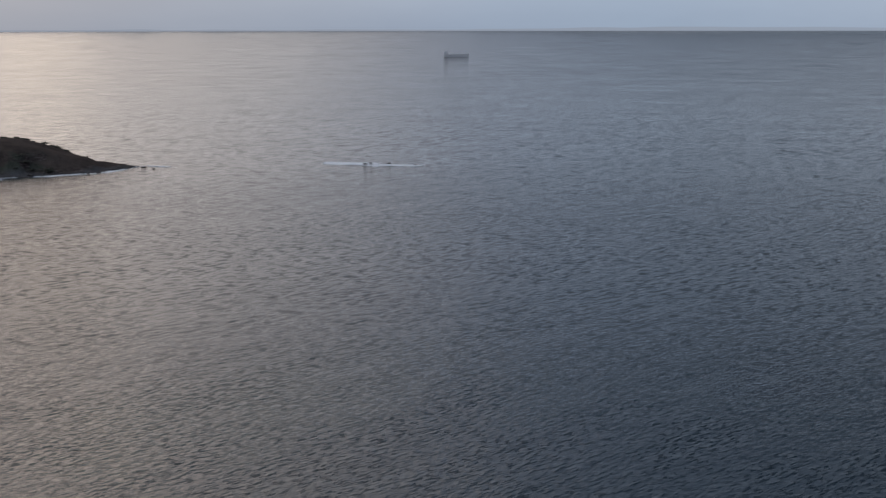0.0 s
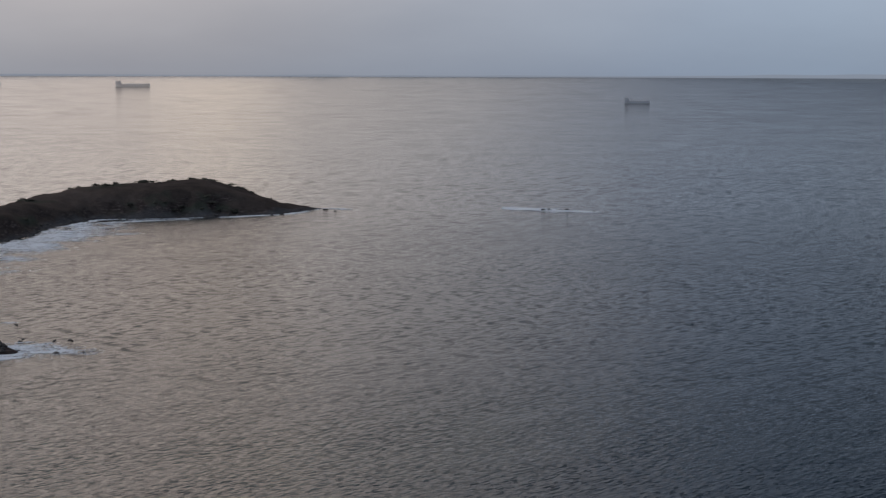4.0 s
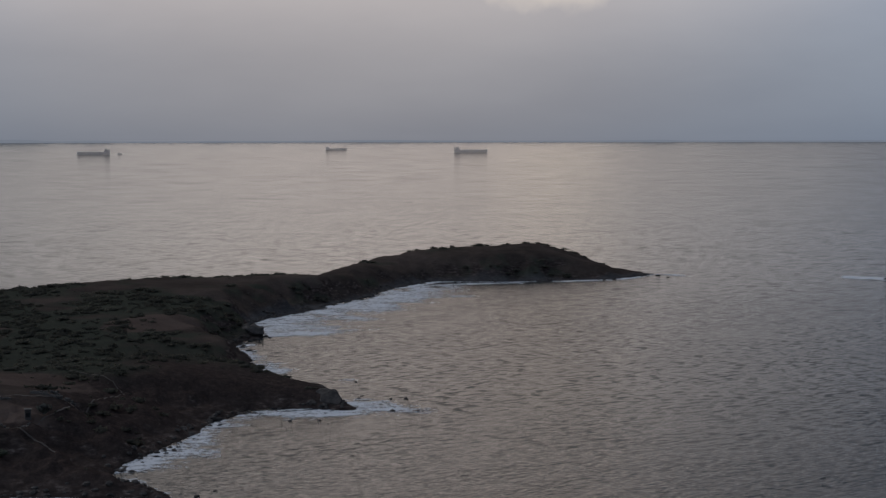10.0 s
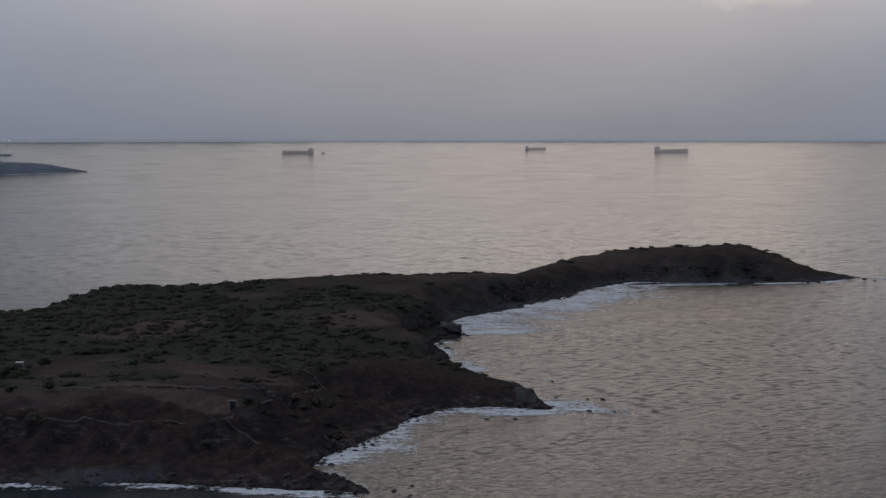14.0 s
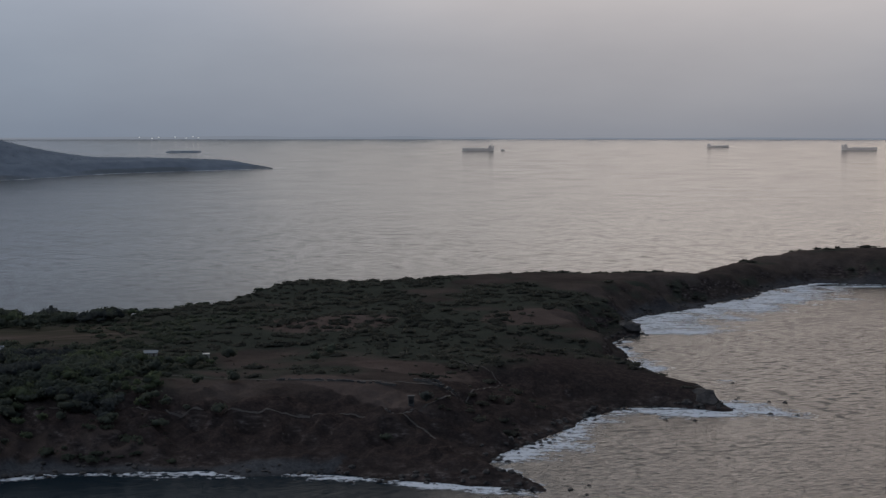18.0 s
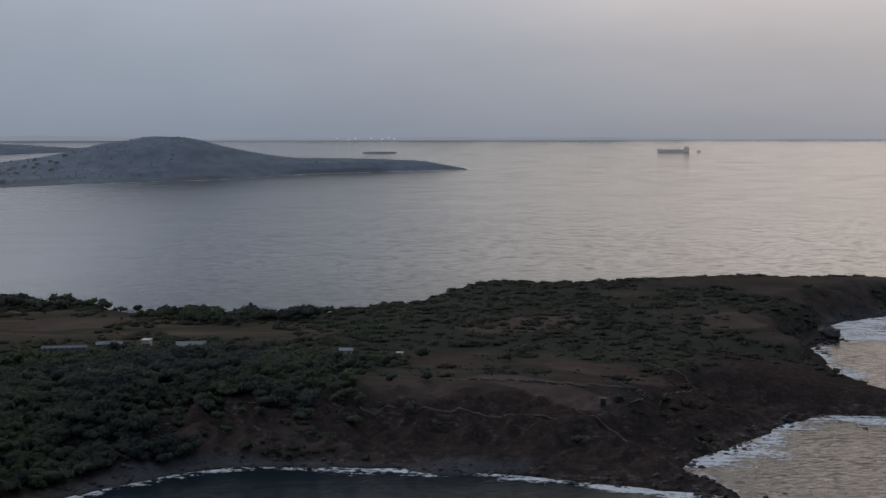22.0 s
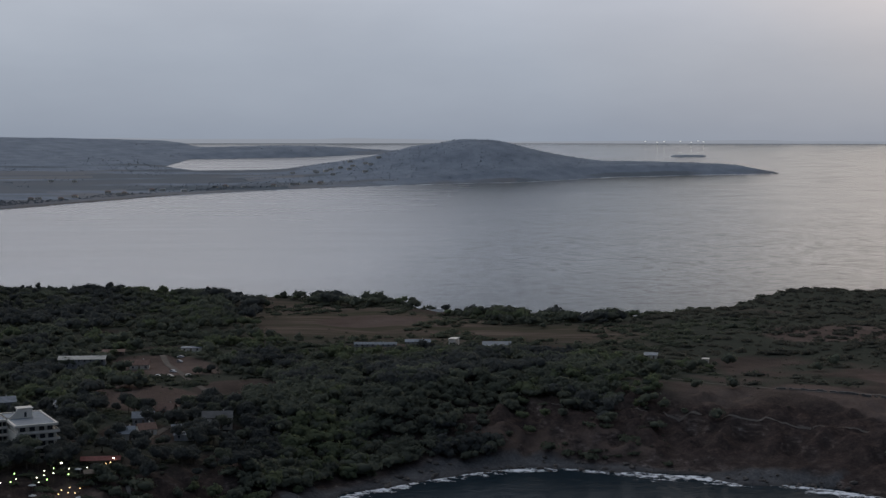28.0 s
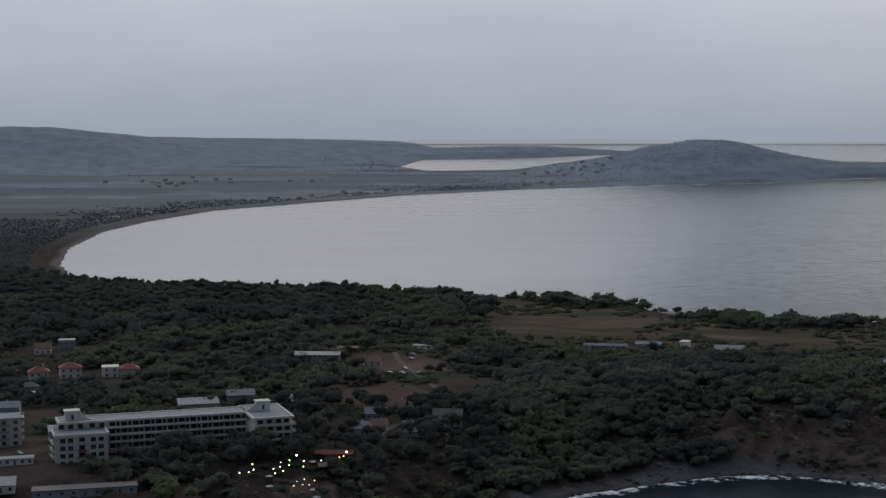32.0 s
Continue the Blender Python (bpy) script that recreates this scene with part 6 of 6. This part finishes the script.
def far_house(roof, label):
    ob = new("far_house")
    Solid().box(-6, 6, -4, 4, -1, 4.5).made("wall", WHITE, ob)
    Solid().hip(-6, 6, -4, 4, 4.5, 6.5).made("roof", roof, ob)
    for wx in (-3.5, 0, 3.5):
        Solid().box(wx - 0.7, wx + 0.7, -4.08, -4, 1.5, 3.4).made("window", GLASS, ob)
    return tagged(ob, label, "house", "houses of the far shore")


spots_a, spots_b = [], []
inland = [(-2590, 760), (-2790, 960), (-2890, 1230), (-2965, 1480), (-2985, 1780), (-2960, 2060)]
for (ax, ay), (bx, by) in zip(inland, inland[1:]):
    for i in range(6):
        k, off = r5.rand(), r5.uniform(0, 70)
        (spots_a if r5.rand() < 0.6 else spots_b).append((ax + (bx - ax) * k - off, ay + (by - ay) * k - off * 0.2, r5.uniform(40, 80)))
for i in range(18):
    (spots_a if r5.rand() < 0.75 else spots_b).append((-3420 + r5.normal(0, 60), 1150 + r5.normal(0, 130), r5.uniform(40, 80)))
for i in range(14):
    spots_a.append((-3180 + r5.normal(0, 40), 2120 + r5.normal(0, 60), r5.uniform(40, 80)))
set_out(far_house(SHEET, "small white house with a pale roof on the far shore"), spots_a)
set_out(far_house(BROWN, "small white house with a red roof on the far shore"), spots_b)


# ---- lights of a town far across the gulf ----
def harbour_light():
    ob = new("harbour_light")
    Solid().box(-0.1, 0.1, -0.1, 0.1, -6, 2).made("mast", STEEL, ob)
    n = Solid()
    n.v, n.t = [tuple(p * np.array([3.0, 3.0, 1.2]) + np.array([0, 0, 3.2])) for p in BALL2[0]], BALL2[1].tolist()
    n.made("lamp_head", FAR_LAMP, ob, "small cool white lamp head", True)
    return tagged(ob, "tiny white harbour light far across the gulf", "light", "lights across the gulf")


FAR_LAMP = lamp_glow("far_lamp", (0.95, 0.95, 0.9), 0.38)
first_light = harbour_light()
for i, (deg, up_) in enumerate([(-44.9, 5), (-44.45, 2), (-44.2, 5), (-43.6, 6), (-43.2, 3), (-42.95, 7), (-42.75, 4)]):
    m = pose(4880 * math.sin(radians(deg)), 4880 * math.cos(radians(deg)), float(sea_z(4880)) + up_)
    if i:
        copy_thing(first_light, m)
    else:
        first_light.matrix_basis = m
